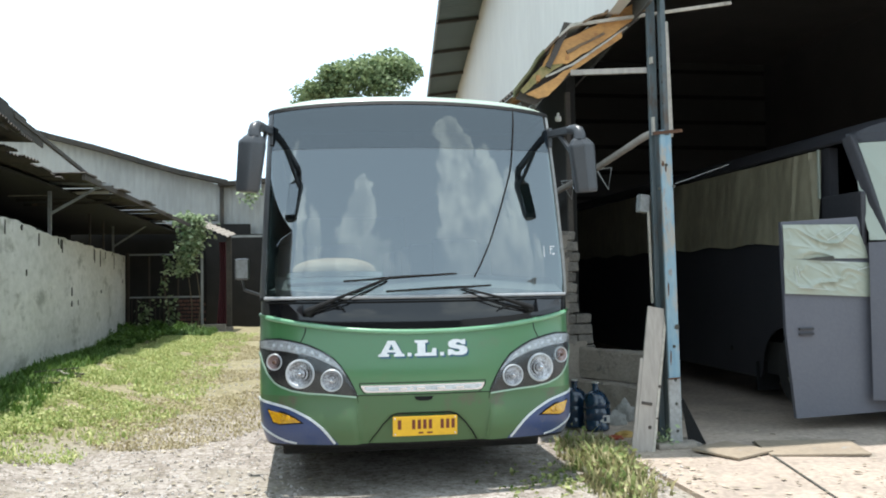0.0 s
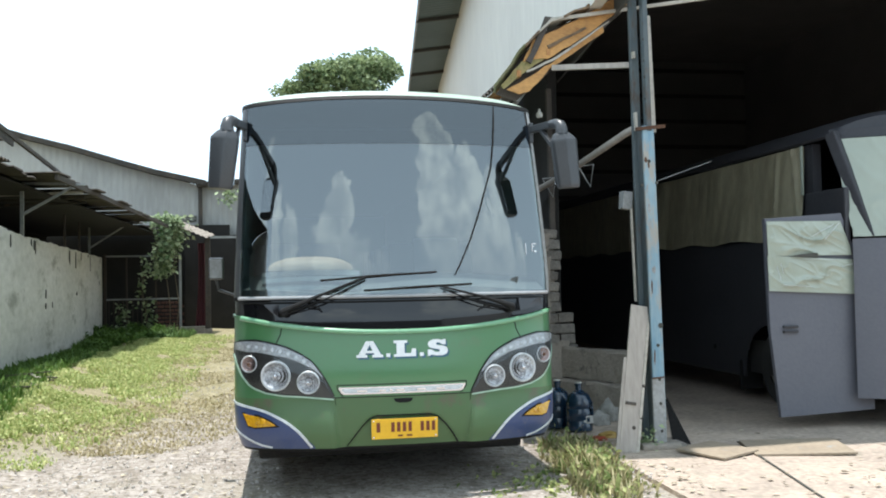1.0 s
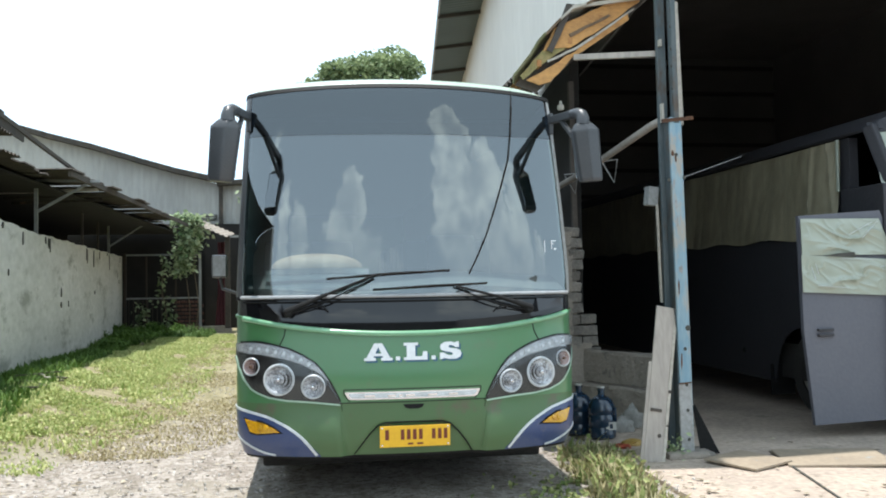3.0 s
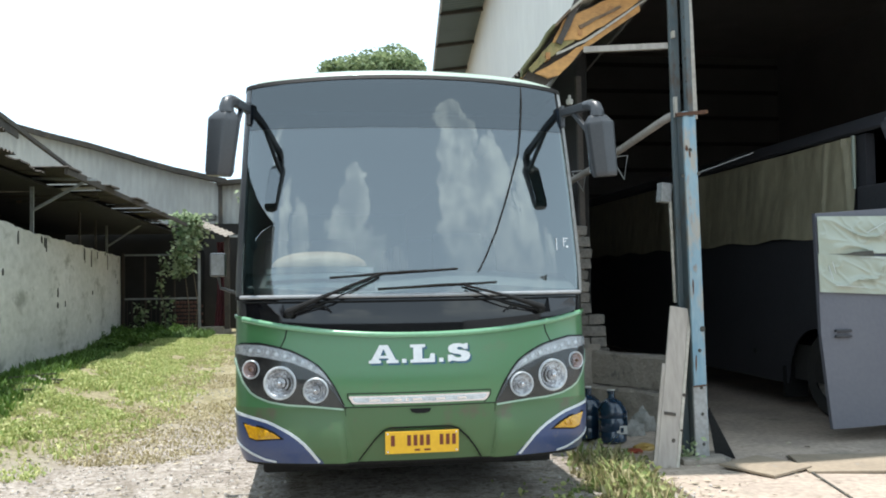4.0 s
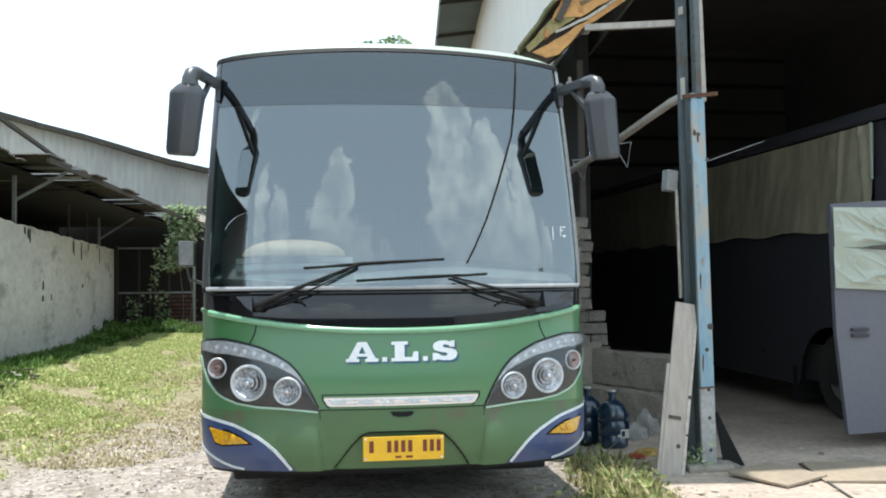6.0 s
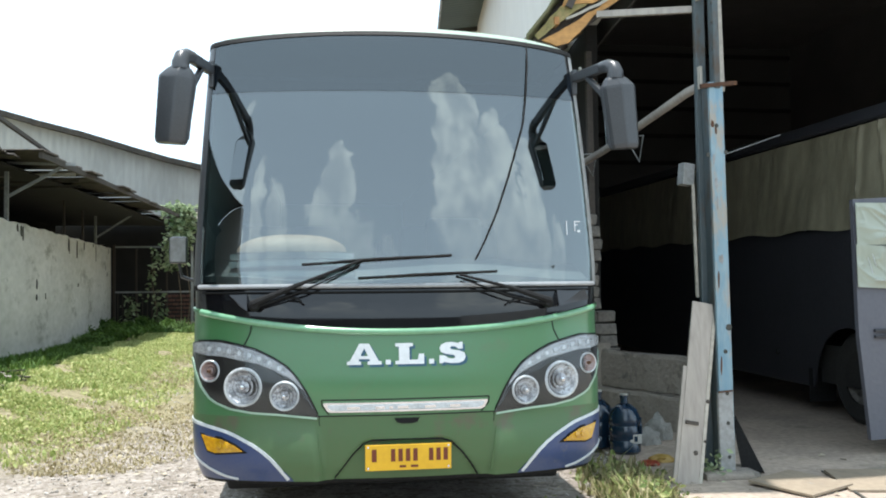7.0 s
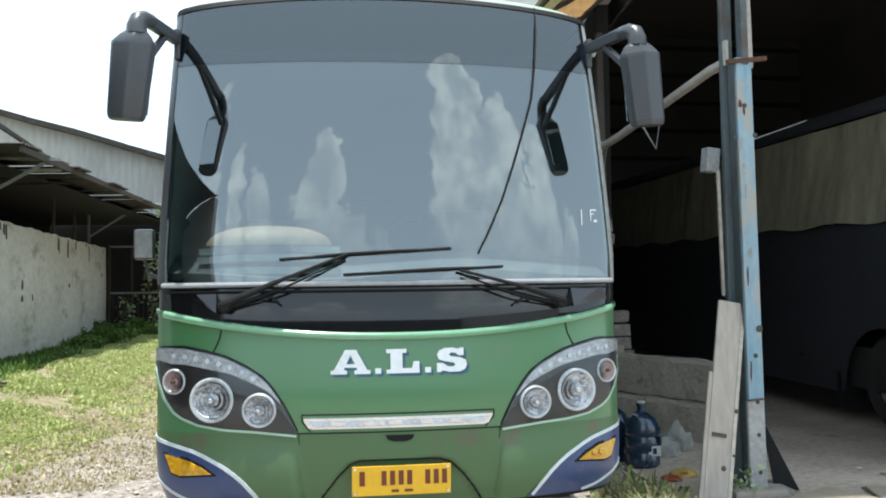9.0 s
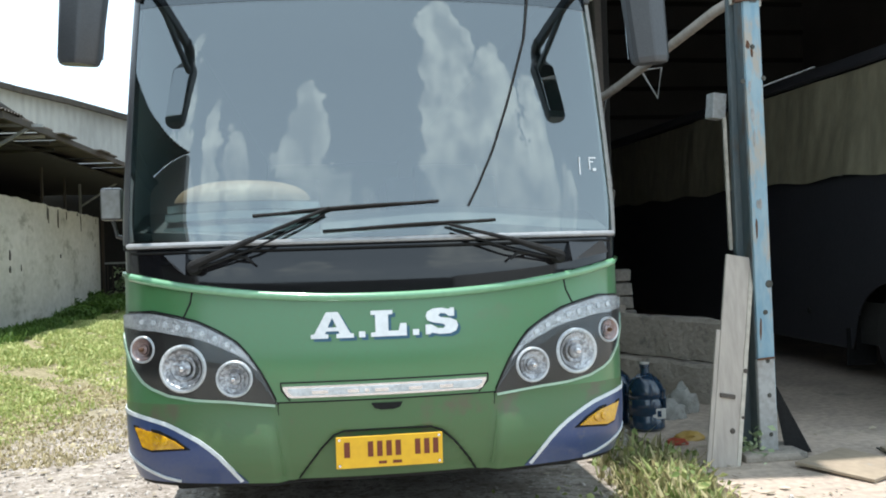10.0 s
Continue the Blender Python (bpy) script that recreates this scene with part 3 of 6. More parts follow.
# ---- the green bus ----
FRONT_Y = ((0.38, 0.07), (0.46, 0.02), (0.6, 0.0), (0.9, 0.0), (1.2, 0.03), (1.33, 0.034), (1.45, 0.074)) + tuple((1.47 + 0.149 * k, 0.08 + 0.010 * k + 0.0018 * k * k) for k in range(11)) + ((3.03, 0.46),)
FRONT_W = ((0.38, 1.155), (0.5, 1.195), (0.7, 1.210), (1.5, 1.205), (2.96, 1.135), (3.03, 1.10))
FACE = 1.208


def smooth_table(tab, z):
    zs, vs = zip(*tab)
    return sum(float(np.interp(z + d, zs, vs)) for d in (-0.04, -0.02, 0.0, 0.02, 0.04)) / 5


def half_width(z):
    return smooth_table(FRONT_W, z)


def ease(t):
    t = max(0.0, min(1.0, t))
    return t * t * (3 - 2 * t)


ARCH = ((-0.405, 0.395), (-0.36, 0.46), (-0.30, 0.54), (-0.245, 0.596), (-0.20, 0.612), (0.0, 0.615), (0.19, 0.610), (0.24, 0.592), (0.30, 0.535), (0.36, 0.455), (0.40, 0.39))
ARCH_X, ARCH_Z = zip(*ARCH)


def bumper_relief(x, z):
    """The bumper swells outside a slanted crease and is sunk inside the plate's arch."""
    if z > 0.76:
        return 0.0
    out = -0.045 * ease((abs(x) - 0.445 - 0.12 * (z - 0.39)) / 0.055) * ease((0.765 - z) / 0.30)
    sunk = 0.020 * ease((float(np.interp(x, ARCH_X, ARCH_Z)) - z) / 0.012) if abs(x) < 0.405 else 0.0
    return out + sunk


def bus_skin(u, z, off=0.0):
    """A place on the bus's rounded front: u across from -1 to 1, z up, off metres proud of it."""
    def at(u, z):
        w = half_width(z)
        a = min(abs(u), 1.0)
        k = max(0.0, min(1.0, (z - 1.25) / 0.4))
        p = 6 + 5 * k * k * (3 - 2 * k)
        return Vector((u * w, smooth_table(FRONT_Y, z) + bumper_relief(u * w, z) + 0.20 * a * a + 0.40 * (1 - (1 - a**p) ** (1 / p)), z))
    p = at(u, z)
    if not off:
        return p
    e = 0.004
    u0, u1 = max(u - e, -1), min(u + e, 1)
    nrm = (at(u1, z) - at(u0, z)).cross(at(u, z + e) - at(u, z - e)).normalized()
    return p + nrm * off


def skin_xz(x, z, off=0.0):
    return bus_skin(max(-0.999, min(0.999, x / half_width(z))), z, off)


def spread(n, lim):
    """Steps across the front that crowd towards the rounded corners."""
    return [lim * math.sin(math.pi / 2 * (2 * i / n - 1)) for i in range(n + 1)]


def skin_patch(name, us, lo, hi, nz, off, thick, material, parent, label=""):
    """A panel on the front over the steps us, between the curves lo(u) and hi(u)."""
    n = len(us) - 1

    def f(s, t):
        u = us[round(s * n)]
        a, b = lo(u), hi(u)
        return bus_skin(u, a + (b - a) * t, off)
    return shell(name, f, n, nz, thick, material, parent, label)


def as_pane(ob):
    """Outer face mirrors and tints, inner face and rim stay clear; daylight passes in."""
    ob.data.materials.append(M["clear"])
    ob.data.polygons.foreach_set("material_index", [0 if p.index % 2 == 0 and p.area > 1e-5 and p.index < ob["faces"] else 1 for p in ob.data.polygons])
    ob.visible_shadow = False
    del ob["faces"]


def skin_ribbon(name, pts, width, off, material, parent, label="", steps=8):
    """A narrow raised line over the front through (x, z) points."""
    path = []
    for (x0, z0), (x1, z1) in zip(pts, pts[1:]):
        path += [(x0 + (x1 - x0) * k / steps, z0 + (z1 - z0) * k / steps) for k in range(steps)]
    path.append(pts[-1])
    n = len(path) - 1

    def f(s, t):
        i = round(s * n)
        a, b = Vector(path[max(i - 1, 0)]), Vector(path[min(i + 1, n)])
        d = (b - a).normalized()
        x, z = Vector(path[i]) + Vector((-d.y, d.x)) * width * (t - 0.5)
        return skin_xz(x, z, off)
    return shell(name, f, n, 1, 0.006, material, parent, label)


def skin_shape(name, poly, off, thick, material, parent, label=""):
    """A small flat shape of (x, z) corners laid on the front."""
    bm = bmesh.new()
    a = [bm.verts.new(skin_xz(x, z, off)) for x, z in poly]
    b = [bm.verts.new(skin_xz(x, z, off - thick)) for x, z in poly]
    bm.faces.new(a)
    bm.faces.new(b[::-1])
    for i in range(len(poly)):
        j = (i + 1) % len(poly)
        bm.faces.new((a[i], b[i], b[j], a[j]))
    bm.normal_update()
    bmesh.ops.triangulate(bm, faces=[f for f in bm.faces if len(f.verts) > 4])
    return part(name, bm, material, parent, label)


def curve_of(pts):
    xs, zs = zip(*sorted(pts))
    return lambda x: float(np.interp(x, xs, zs))


def smooth_curve(pts, n=40):
    """A rounded curve through sorted (x, z) points, as a function of x."""
    xs, zs = zip(*sorted(pts))
    xx = np.linspace(xs[0], xs[-1], n)
    zz = np.interp(xx, xs, zs)
    for _ in range(6):
        zz[1:-1] = (zz[:-2] + 2 * zz[1:-1] + zz[2:]) / 4
    return lambda x: float(np.interp(x, xx, zz))


def brow(u):
    """The height of the windscreen's upper edge, which arches across the front."""
    return 2.952 - 0.055 * abs(u) ** 2.2


def mask_line(u):
    return 1.205 + 0.13 * abs(u) ** 2.2


bus = thing("bus", (0, 0, 0), "green and blue coach with a curved windscreen, parked on sand", "bus")
US = spread(48, 1.0)
BU = spread(150, 1.0)
SILL = 0.745
skin_patch("front_panel", US, lambda u: SILL, lambda u: mask_line(u) - 0.004, 12, 0, 0.03, M["green"], bus, "glossy green front panel")
bumper = skin_patch("bumper", BU, lambda u: 0.385, lambda u: SILL, 36, 0, 0.03, M["green_low"], bus, "dusty green bumper")
skin_patch("front_rim", US, lambda u: mask_line(u) - 0.012, lambda u: mask_line(u) + 0.006, 2, 0.010, 0.02, M["green"], bus)
bm = tube([bus_skin(u * 0.999, mask_line(u) - 0.004, 0.008) for u in spread(60, 0.945)], 0.019, 12)
part("front_bead", bm, M["bead"], bus, "rounded green edge bead with its highlight painted in", True)
skin_patch("mask", US, lambda u: mask_line(u) + 0.008, lambda u: 1.438, 8, -0.006, 0.02, M["black"], bus, "gloss black panel below the windscreen")
skin_patch("bumper_lip", US, lambda u: 0.365, lambda u: 0.387, 2, -0.008, 0.03, M["rubber"], bus)
skin_patch("windscreen_seal", US, lambda u: 1.440, lambda u: 1.462, 2, 0.003, 0.025, M["rubber"], bus, "black rubber seal")
part("seal_strip", tube([bus_skin(u, 1.457, 0.004) for u in spread(60, 0.962)], 0.013, 8), M["sealgrey"], bus, "pale grey sealing strip", True)
part("seal_groove", tube([bus_skin(u, 1.424, 0.001) for u in spread(60, 0.95)], 0.006, 6), M["rubber"], bus, "", True)
WU = spread(48, 0.962)
windscreen = skin_patch("windscreen", WU, lambda u: 1.464, lambda u: 2.595, 24, 0.0, 0.006, M["glass"], bus, "large curved windscreen")
upper = skin_patch("tint_band", WU, lambda u: 2.597, brow, 8, 0.0, 0.006, M["tint"], windscreen, "dark tinted upper band")
for ob, cells in ((windscreen, 48 * 24), (upper, 48 * 8)):
    ob["faces"] = 2 * cells
    as_pane(ob)
skin_patch("top_seal", US, lambda u: brow(u) + 0.001, lambda u: brow(u) + 0.030, 2, 0.006, 0.03, M["rubber"], bus)
for s in (-1, 1):
    pu = [s * (0.9625 + 0.0375 * i / 8) for i in range(9)]
    # right pillar pale, left dark: their reflections are put into the colour
    skin_patch("windscreen_pillar", pu if s > 0 else pu[::-1], lambda u: 1.464, brow, 14, 0.003, 0.03, M["steel"] if s > 0 else M["plastic"], bus)


def roof_at(s, t):
    u = math.sin(math.pi / 2 * (2 * s - 1))
    edge = brow(u) + 0.030
    w = half_width(edge)
    yf = bus_skin(u, edge).y
    y = yf + (11.6 - yf) * t**2.2
    rise = min(1.0, max(0.0, (y - yf) / 0.75))
    return Vector((u * w, y, edge + 0.115 * (1 - abs(u) ** 9) * math.sqrt(1 - (1 - rise) ** 2)))


roof = shell("roof", roof_at, 32, 28, 0.02, M["roofpaint"], bus, "pale green roof")
for s in (-1, 1):
    bm = bmesh.new()
    bmesh.ops.create_icosphere(bm, subdivisions=2, radius=1.0, matrix=pose(s * 1.00, 0.64, 2.958) @ Matrix.Diagonal((0.065, 0.06, 0.012, 1)))
    part("marker_light", bm, M["orange"], roof, "orange marker lamp", True)


def side_of(s):
    def at(a, b):
        z = 0.38 + (2.921 - 0.38) * b
        p = bus_skin(s, z)
        return Vector((p.x, p.y + (11.6 - p.y) * a, z))
    side = shell("side", (lambda a, b: at(1 - a, b)) if s < 0 else at, 30, 10, 0.03, M["green_low"], bus, "green side wall")
    for k in range(6):
        y0 = 1.35 + 1.7 * k
        shell("side_window", lambda a, b: Vector((s * (half_width(1.55 + 1.2 * b) + 0.004), y0 + 1.6 * (a if s > 0 else 1 - a), 1.55 + 1.2 * b)), 2, 4, 0.006, M["black"], side)


side_of(-1)
side_of(1)
for s in (-1, 1):
    shell("inner_side", lambda a, b: Vector((s * (half_width(0.8 + 2.05 * b) - 0.045), bus_skin(s * 0.985, 0.8 + 2.05 * b).y + 0.03 + 11.2 * (a if s < 0 else 1 - a), 0.8 + 2.05 * b)), 12, 8, 0.01, M["lining"], bus)
part("rear_wall", box((0, 11.62, 1.68), (2.3, 0.04, 2.58), bevel=0.01), M["green_low"], bus)
part("floor_pan", box((0, 6.0, 0.72), (2.3, 11.0, 0.10)), M["under"], bus)
# tray and plate added to block light, so the ground below goes dark
part("undertray", box((0, 6.1, 0.44), (2.28, 10.9, 0.04)), M["under"], bus)
part("skid_plate", box((0, 1.85, 0.285), (2.1, 2.2, 0.17), None, 0.03), M["under"], bus)
part("chassis", box((0, 6.0, 0.52), (0.95, 10.8, 0.26)), M["under"], bus)
part("axle", bar((-0.95, 2.45, 0.48), (0.95, 2.45, 0.48), 0.12), M["under"], bus)


def wheel(parent, x, y, s, r=0.48):
    m = pose(x, y, r, 0, 90 * s, 0)
    tyre = part("wheel", lathe([(0.26, -0.12), (r - 0.05, -0.13), (r, -0.09), (r, 0.09), (r - 0.05, 0.13), (0.26, 0.12)], 32, m), M["tyre"], parent, smooth=True)
    part("rim", lathe([(0.0, 0.02), (0.10, 0.06), (0.13, 0.02), (0.22, 0.0), (0.265, 0.10), (0.265, -0.1), (0.0, -0.1)], 28, m), M["rim"], tyre, smooth=True)


for wy in (2.45, 8.4):
    for s in (-1, 1):
        wheel(bus, s * 1.0, wy, s)


# headlight clusters
def headlight(s):
    top = smooth_curve([(0.49, 0.742), (0.56, 0.892), (0.66, 1.022), (0.835, 1.112), (1.043, 1.160), (1.165, 1.155), (1.20, 1.14)])
    low = smooth_curve([(0.49, 0.738), (0.717, 0.762), (0.90, 0.772), (0.971, 0.786), (1.09, 0.834), (1.165, 0.93), (1.20, 1.06)])
    n = 26
    us = [s * (0.49 + (1.20 - 0.49) * i / n) / FACE for i in range(n + 1)]
    us = us if s > 0 else us[::-1]
    body = skin_patch("headlight", us, lambda u: low(abs(u) * FACE), lambda u: max(top(abs(u) * FACE), low(abs(u) * FACE) + 0.003), 8, 0.008, 0.02, M["lampbody"], bus, "swept dark headlight cluster")
    # bright strip of small lamps along the upper edge
    us2 = [s * (0.575 + (1.185 - 0.575) * i / 20) / FACE for i in range(21)]
    us2 = us2 if s > 0 else us2[::-1]
    width = curve_of([(0.575, 0.008), (0.68, 0.05), (0.9, 0.072), (1.10, 0.078), (1.185, 0.05)])
    strip = skin_patch("led_strip", us2, lambda u: top(abs(u) * FACE) - 0.008 - width(abs(u) * FACE), lambda u: top(abs(u) * FACE) - 0.008, 3, 0.014, 0.012, M["lampstrip"], body, "milky lamp strip")
    for k in range(8):
        x = 0.70 + 0.055 * k
        z = top(x) - 0.008 - width(x) * 0.5
        p, q = skin_xz(s * x, z, 0.016), skin_xz(s * x, z, 0.03)
        m = Matrix.Translation(p) @ (q - p).to_track_quat("Z", "Y").to_matrix().to_4x4()
        part("led", lathe([(0.012, 0), (0.013, 0.004), (0.008, 0.005), (0.0, 0.003)], 10, m), M["lampwhite"], strip)
    for x, z, r, kind in ((1.085, 0.988, 0.062, "pink"), (0.90, 0.905, 0.108, "silver"), (0.674, 0.858, 0.082, "silver")):
        p, q = skin_xz(s * x, z, 0.010), skin_xz(s * x, z, 0.05)
        d = (q - p).normalized()
        d = (d + Vector((0, -0.5, 0))).normalized()
        m = Matrix.Translation(p) @ d.to_track_quat("Z", "Y").to_matrix().to_4x4()
        ring = part("lamp_ring", lathe([(r * 0.80, 0.0), (r * 0.84, 0.010), (r * 0.93, 0.013), (r, 0.008), (r * 1.0, -0.02), (r * 0.8, -0.02)], 32, m), M["lampring"], body, "dull silver lamp ring", True)
        prof = [(r * 0.80, 0.014), (r * 0.70, 0.004), (r * 0.55, 0.0), (r * 0.5, 0.005), (r * 0.34, -0.002), (r * 0.3, 0.004), (r * 0.18, 0.006), (0.0, 0.010)]
        part("reflector", lathe(prof, 32, m), M[kind], ring, "", True)
        part("bulb", lathe([(r * 0.16, 0.004), (r * 0.16, 0.02), (r * 0.10, 0.03), (0, 0.032)], 14, m), M["chrome"] if kind == "silver" else M["rust"], ring, "", True)
    # highlight of the lower edge, painted as a pale line
    skin_ribbon("lamp_trim", [(s * x, low(x) - 0.006) for x in (0.50, 0.60, 0.717, 0.85, 0.971, 1.05, 1.09, 1.14, 1.175, 1.20)], 0.011, 0.012, M["palegreen"], body, steps=4)
    # shut line round the upper edge
    skin_ribbon("lamp_gap", [(s * x, top(x) + 0.005) for x in (0.495, 0.53, 0.56, 0.61, 0.66, 0.74, 0.835, 0.94, 1.043, 1.165)], 0.006, 0.005, M["rubber"], body, steps=4)

    def cover_at(a, b):
        u = us[round(a * n)]
        x = abs(u) * FACE
        z0, z1 = low(x), max(top(x), low(x) + 0.003)
        return bus_skin(u, z0 + (z1 - z0) * b, 0.012 + 0.020 * math.sqrt(max(0, math.sin(math.pi * a) * math.sin(math.pi * b))))
    cover = shell("lamp_cover", cover_at, n, 10, 0.003, M["lens"], body, "clear lamp cover")
    cover["faces"] = 2 * n * 10
    as_pane(cover)


headlight(-1)
headlight(1)

# grille bar, catch, seams
GRILLE = [(-0.462, 0.822), (0.446, 0.822), (0.452, 0.805), (0.412, 0.762), (-0.43, 0.762), (-0.467, 0.805)]


def skin_band(name, x0, x1, lo, hi, off, thick, material, parent, label="", n=48):
    us = [(x0 + (x1 - x0) * i / n) / FACE for i in range(n + 1)]
    return skin_patch(name, us, lambda u: lo(u * FACE), lambda u: hi(u * FACE), 2, off, thick, material, parent, label)


gl = curve_of([(-0.462, 0.806), (-0.452, 0.782), (-0.435, 0.766), (0.42, 0.766), (0.436, 0.782), (0.446, 0.806)])
grille = skin_band("grille_bar", -0.462, 0.446, gl, lambda x: 0.818, 0.018, 0.02, M["chrome"], bus, "chrome framed grille bar")
gi = curve_of([(-0.44, 0.795), (-0.42, 0.776), (0.40, 0.776), (0.425, 0.795)])
skin_band("grille_insert", -0.44, 0.425, gi, lambda x: 0.808, 0.022, 0.01, M["lampwhite"], grille, "clear white insert")
for x, w in ((-0.30, 0.07), (-0.155, 0.05), (-0.095, 0.02), (-0.03, 0.06), (0.12, 0.06), (0.26, 0.06)):
    skin_shape("badge_bar", [(x - w / 2, 0.783), (x + w / 2, 0.783), (x + w / 2, 0.798), (x - w / 2, 0.798)], 0.026, 0.006, M["chrome"], grille)
skin_ribbon("grille_gap", [(-0.475, 0.832), (-0.2, 0.832), (0.2, 0.832), (0.46, 0.832)], 0.006, 0.003, M["rubber"], bus)
skin_ribbon("grille_gap", [(-0.475, 0.832), (-0.472, 0.80), (-0.435, 0.752)], 0.006, 0.003, M["rubber"], bus)
skin_ribbon("grille_gap", [(0.46, 0.832), (0.458, 0.80), (0.415, 0.752)], 0.006, 0.003, M["rubber"], bus)
skin_ribbon("panel_gap", [(-0.495, SILL), (-0.2, SILL), (0.2, SILL), (0.495, SILL)], 0.006, 0.002, M["rubber"], bus)
for s in (-1, 1):
    skin_ribbon("panel_gap", [(s * 0.857, mask_line(0.69) - 0.01), (s * 0.868, 1.195), (s * 0.89, 1.15), (s * 0.907, 1.12)], 0.007, 0.002, M["rubber"], bus)
    skin_ribbon("panel_gap", [(s * 0.487, SILL), (s * 0.489, 0.715), (s * 0.486, 0.69)], 0.004, 0.001, M["rubber"], bus)
for s in (-1, 1):
    part("bumper_crease", tube([skin_xz(s * (0.500 - 0.12 * (0.66 - z)), z, -0.002) for z in np.linspace(0.42, 0.66, 12)], 0.009, 8, 0.004), M["green_low"], bumper, "", True)
skin_shape("catch", [(-0.078, 0.728), (0.062, 0.728), (0.05, 0.706), (0.02, 0.698), (-0.035, 0.698), (-0.064, 0.706)], 0.008, 0.01, M["rubber"], bus, "dark bonnet catch recess")

# blue lower corners with a pale line, amber lamps
for s in (-1, 1):
    edge = smooth_curve([(0.655, 0.390), (0.728, 0.490), (0.825, 0.570), (0.976, 0.646), (1.10, 0.675), (1.232, 0.700)])
    n = 24
    us = [s * (0.655 + (1.206 - 0.655) * math.sin(math.pi / 2 * i / n)) / FACE for i in range(n + 1)]
    us = us if s > 0 else us[::-1]
    blue = skin_patch("blue_corner", us, lambda u: 0.388, lambda u: max(edge(abs(u) * FACE), 0.392), 6, 0.004, 0.01, M["blue"], bumper, "blue painted corner")
    xs = [0.655 + (1.225 - 0.655) * i / 12 for i in range(13)]
    skin_ribbon("pinstripe", [(s * x, edge(x) + 0.008) for x in xs], 0.017, 0.007, M["whiteline"], bumper, "pale pinstripe", steps=2)
    skin_ribbon("pinstripe", [(s * x, 0.398 + 0.13 * max(0, (x - 0.93) / 0.28) ** 1.6) for x in (0.93, 1.0, 1.05, 1.1, 1.15, 1.2)], 0.012, 0.010, M["whiteline"], bumper, steps=3)
    fog = skin_shape("fog_recess", [(s * x, z) for x, z in ((1.145, 0.645), (1.02, 0.628), (0.94, 0.592), (0.878, 0.548), (1.05, 0.532), (1.10, 0.545))], 0.009, 0.01, M["rubber"], bumper)
    skin_shape("fog_light", [(s * x, z) for x, z in ((1.128, 0.635), (1.02, 0.616), (0.95, 0.586), (0.903, 0.556), (1.05, 0.543), (1.093, 0.555))], 0.017, 0.012, M["amber"], fog, "amber fog lamp")
    for x in (1.03, 0.99):
        p, q = skin_xz(s * x, 0.585, 0.016), skin_xz(s * x, 0.585, 0.04)
        m = Matrix.Translation(p) @ (q - p).to_track_quat("Z", "Y").to_matrix().to_4x4()
        part("fog_lens", lathe([(0.02, 0), (0.018, 0.006), (0.0, 0.009)], 14, m), M["amber"], fog, smooth=True)

# number plate under a shallow arch, whose shadow is laid on as a black ribbon
skin_ribbon("plate_arch", [(x, z - 0.004) for x, z in ARCH], 0.005, 0.003, M["rubber"], bumper, "painted shadow line of the arch", steps=4)
plate = part("number_plate", box((-0.003, -0.022, 0.517), (0.475, 0.008, 0.142), pose(0, 0, 0, 3, 0, 0).to_3x3(), 0.003), M["plate"], bus, "yellow number plate with dark red marks")
for x, w in ((-0.192, 0.026), (-0.088, 0.024), (-0.047, 0.024), (-0.006, 0.024), (0.035, 0.024), (0.122, 0.024), (0.163, 0.024), (0.203, 0.024)):
    part("plate_mark", box((x, -0.0275, 0.530), (w, 0.003, 0.068)), M["platebar"], plate)
for x, w in ((-0.035, 0.035), (0.03, 0.04)):
    part("plate_mark", box((x, -0.0265, 0.468), (w, 0.003, 0.012)), M["platebar"], plate)
for x in (-0.225, 0.219):
    for z in (0.46, 0.574):
        part("plate_screw", lathe([(0.007, 0), (0.006, 0.004), (0, 0.005)], 8, pose(x, -0.026, z, 90, 0, 0)), M["chrome"], plate)

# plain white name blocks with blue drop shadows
BLOCKS = [
    [(-0.335, 1.022), (-0.258, 1.022), (-0.258, 1.040), (-0.272, 1.042), (-0.268, 1.053), (-0.212, 1.053), (-0.208, 1.042), (-0.222, 1.040), (-0.222, 1.022), (-0.145, 1.022), (-0.145, 1.040), (-0.160, 1.042), (-0.213, 1.138), (-0.2398, 1.138),
     (-0.2398, 1.112), (-0.2195, 1.070), (-0.2605, 1.070), (-0.2402, 1.112), (-0.2402, 1.138), (-0.266, 1.138), (-0.320, 1.042), (-0.335, 1.040)],
    [(-0.122, 1.022), (-0.094, 1.022), (-0.094, 1.048), (-0.122, 1.048)],
    [(-0.068, 1.022), (0.092, 1.022), (0.092, 1.078), (0.064, 1.078), (0.056, 1.046), (0.010, 1.046), (0.010, 1.118), (0.030, 1.120), (0.030, 1.138), (-0.068, 1.138), (-0.068, 1.120), (-0.048, 1.118), (-0.048, 1.042), (-0.068, 1.040)],
    [(0.120, 1.022), (0.148, 1.022), (0.148, 1.048), (0.120, 1.048)],
    [(0.178, 1.022), (0.196, 1.022), (0.206, 1.029), (0.240, 1.022), (0.290, 1.022), (0.318, 1.034), (0.328, 1.056), (0.322, 1.078), (0.296, 1.090), (0.248, 1.097), (0.238, 1.106), (0.248, 1.115), (0.270, 1.113), (0.288, 1.100), (0.312, 1.100),
     (0.312, 1.138), (0.296, 1.138), (0.286, 1.132), (0.255, 1.139), (0.215, 1.137), (0.188, 1.124), (0.180, 1.104), (0.188, 1.084), (0.215, 1.074), (0.260, 1.066), (0.270, 1.057), (0.260, 1.047), (0.235, 1.048), (0.212, 1.062), (0.204, 1.066), (0.178, 1.066)],
]
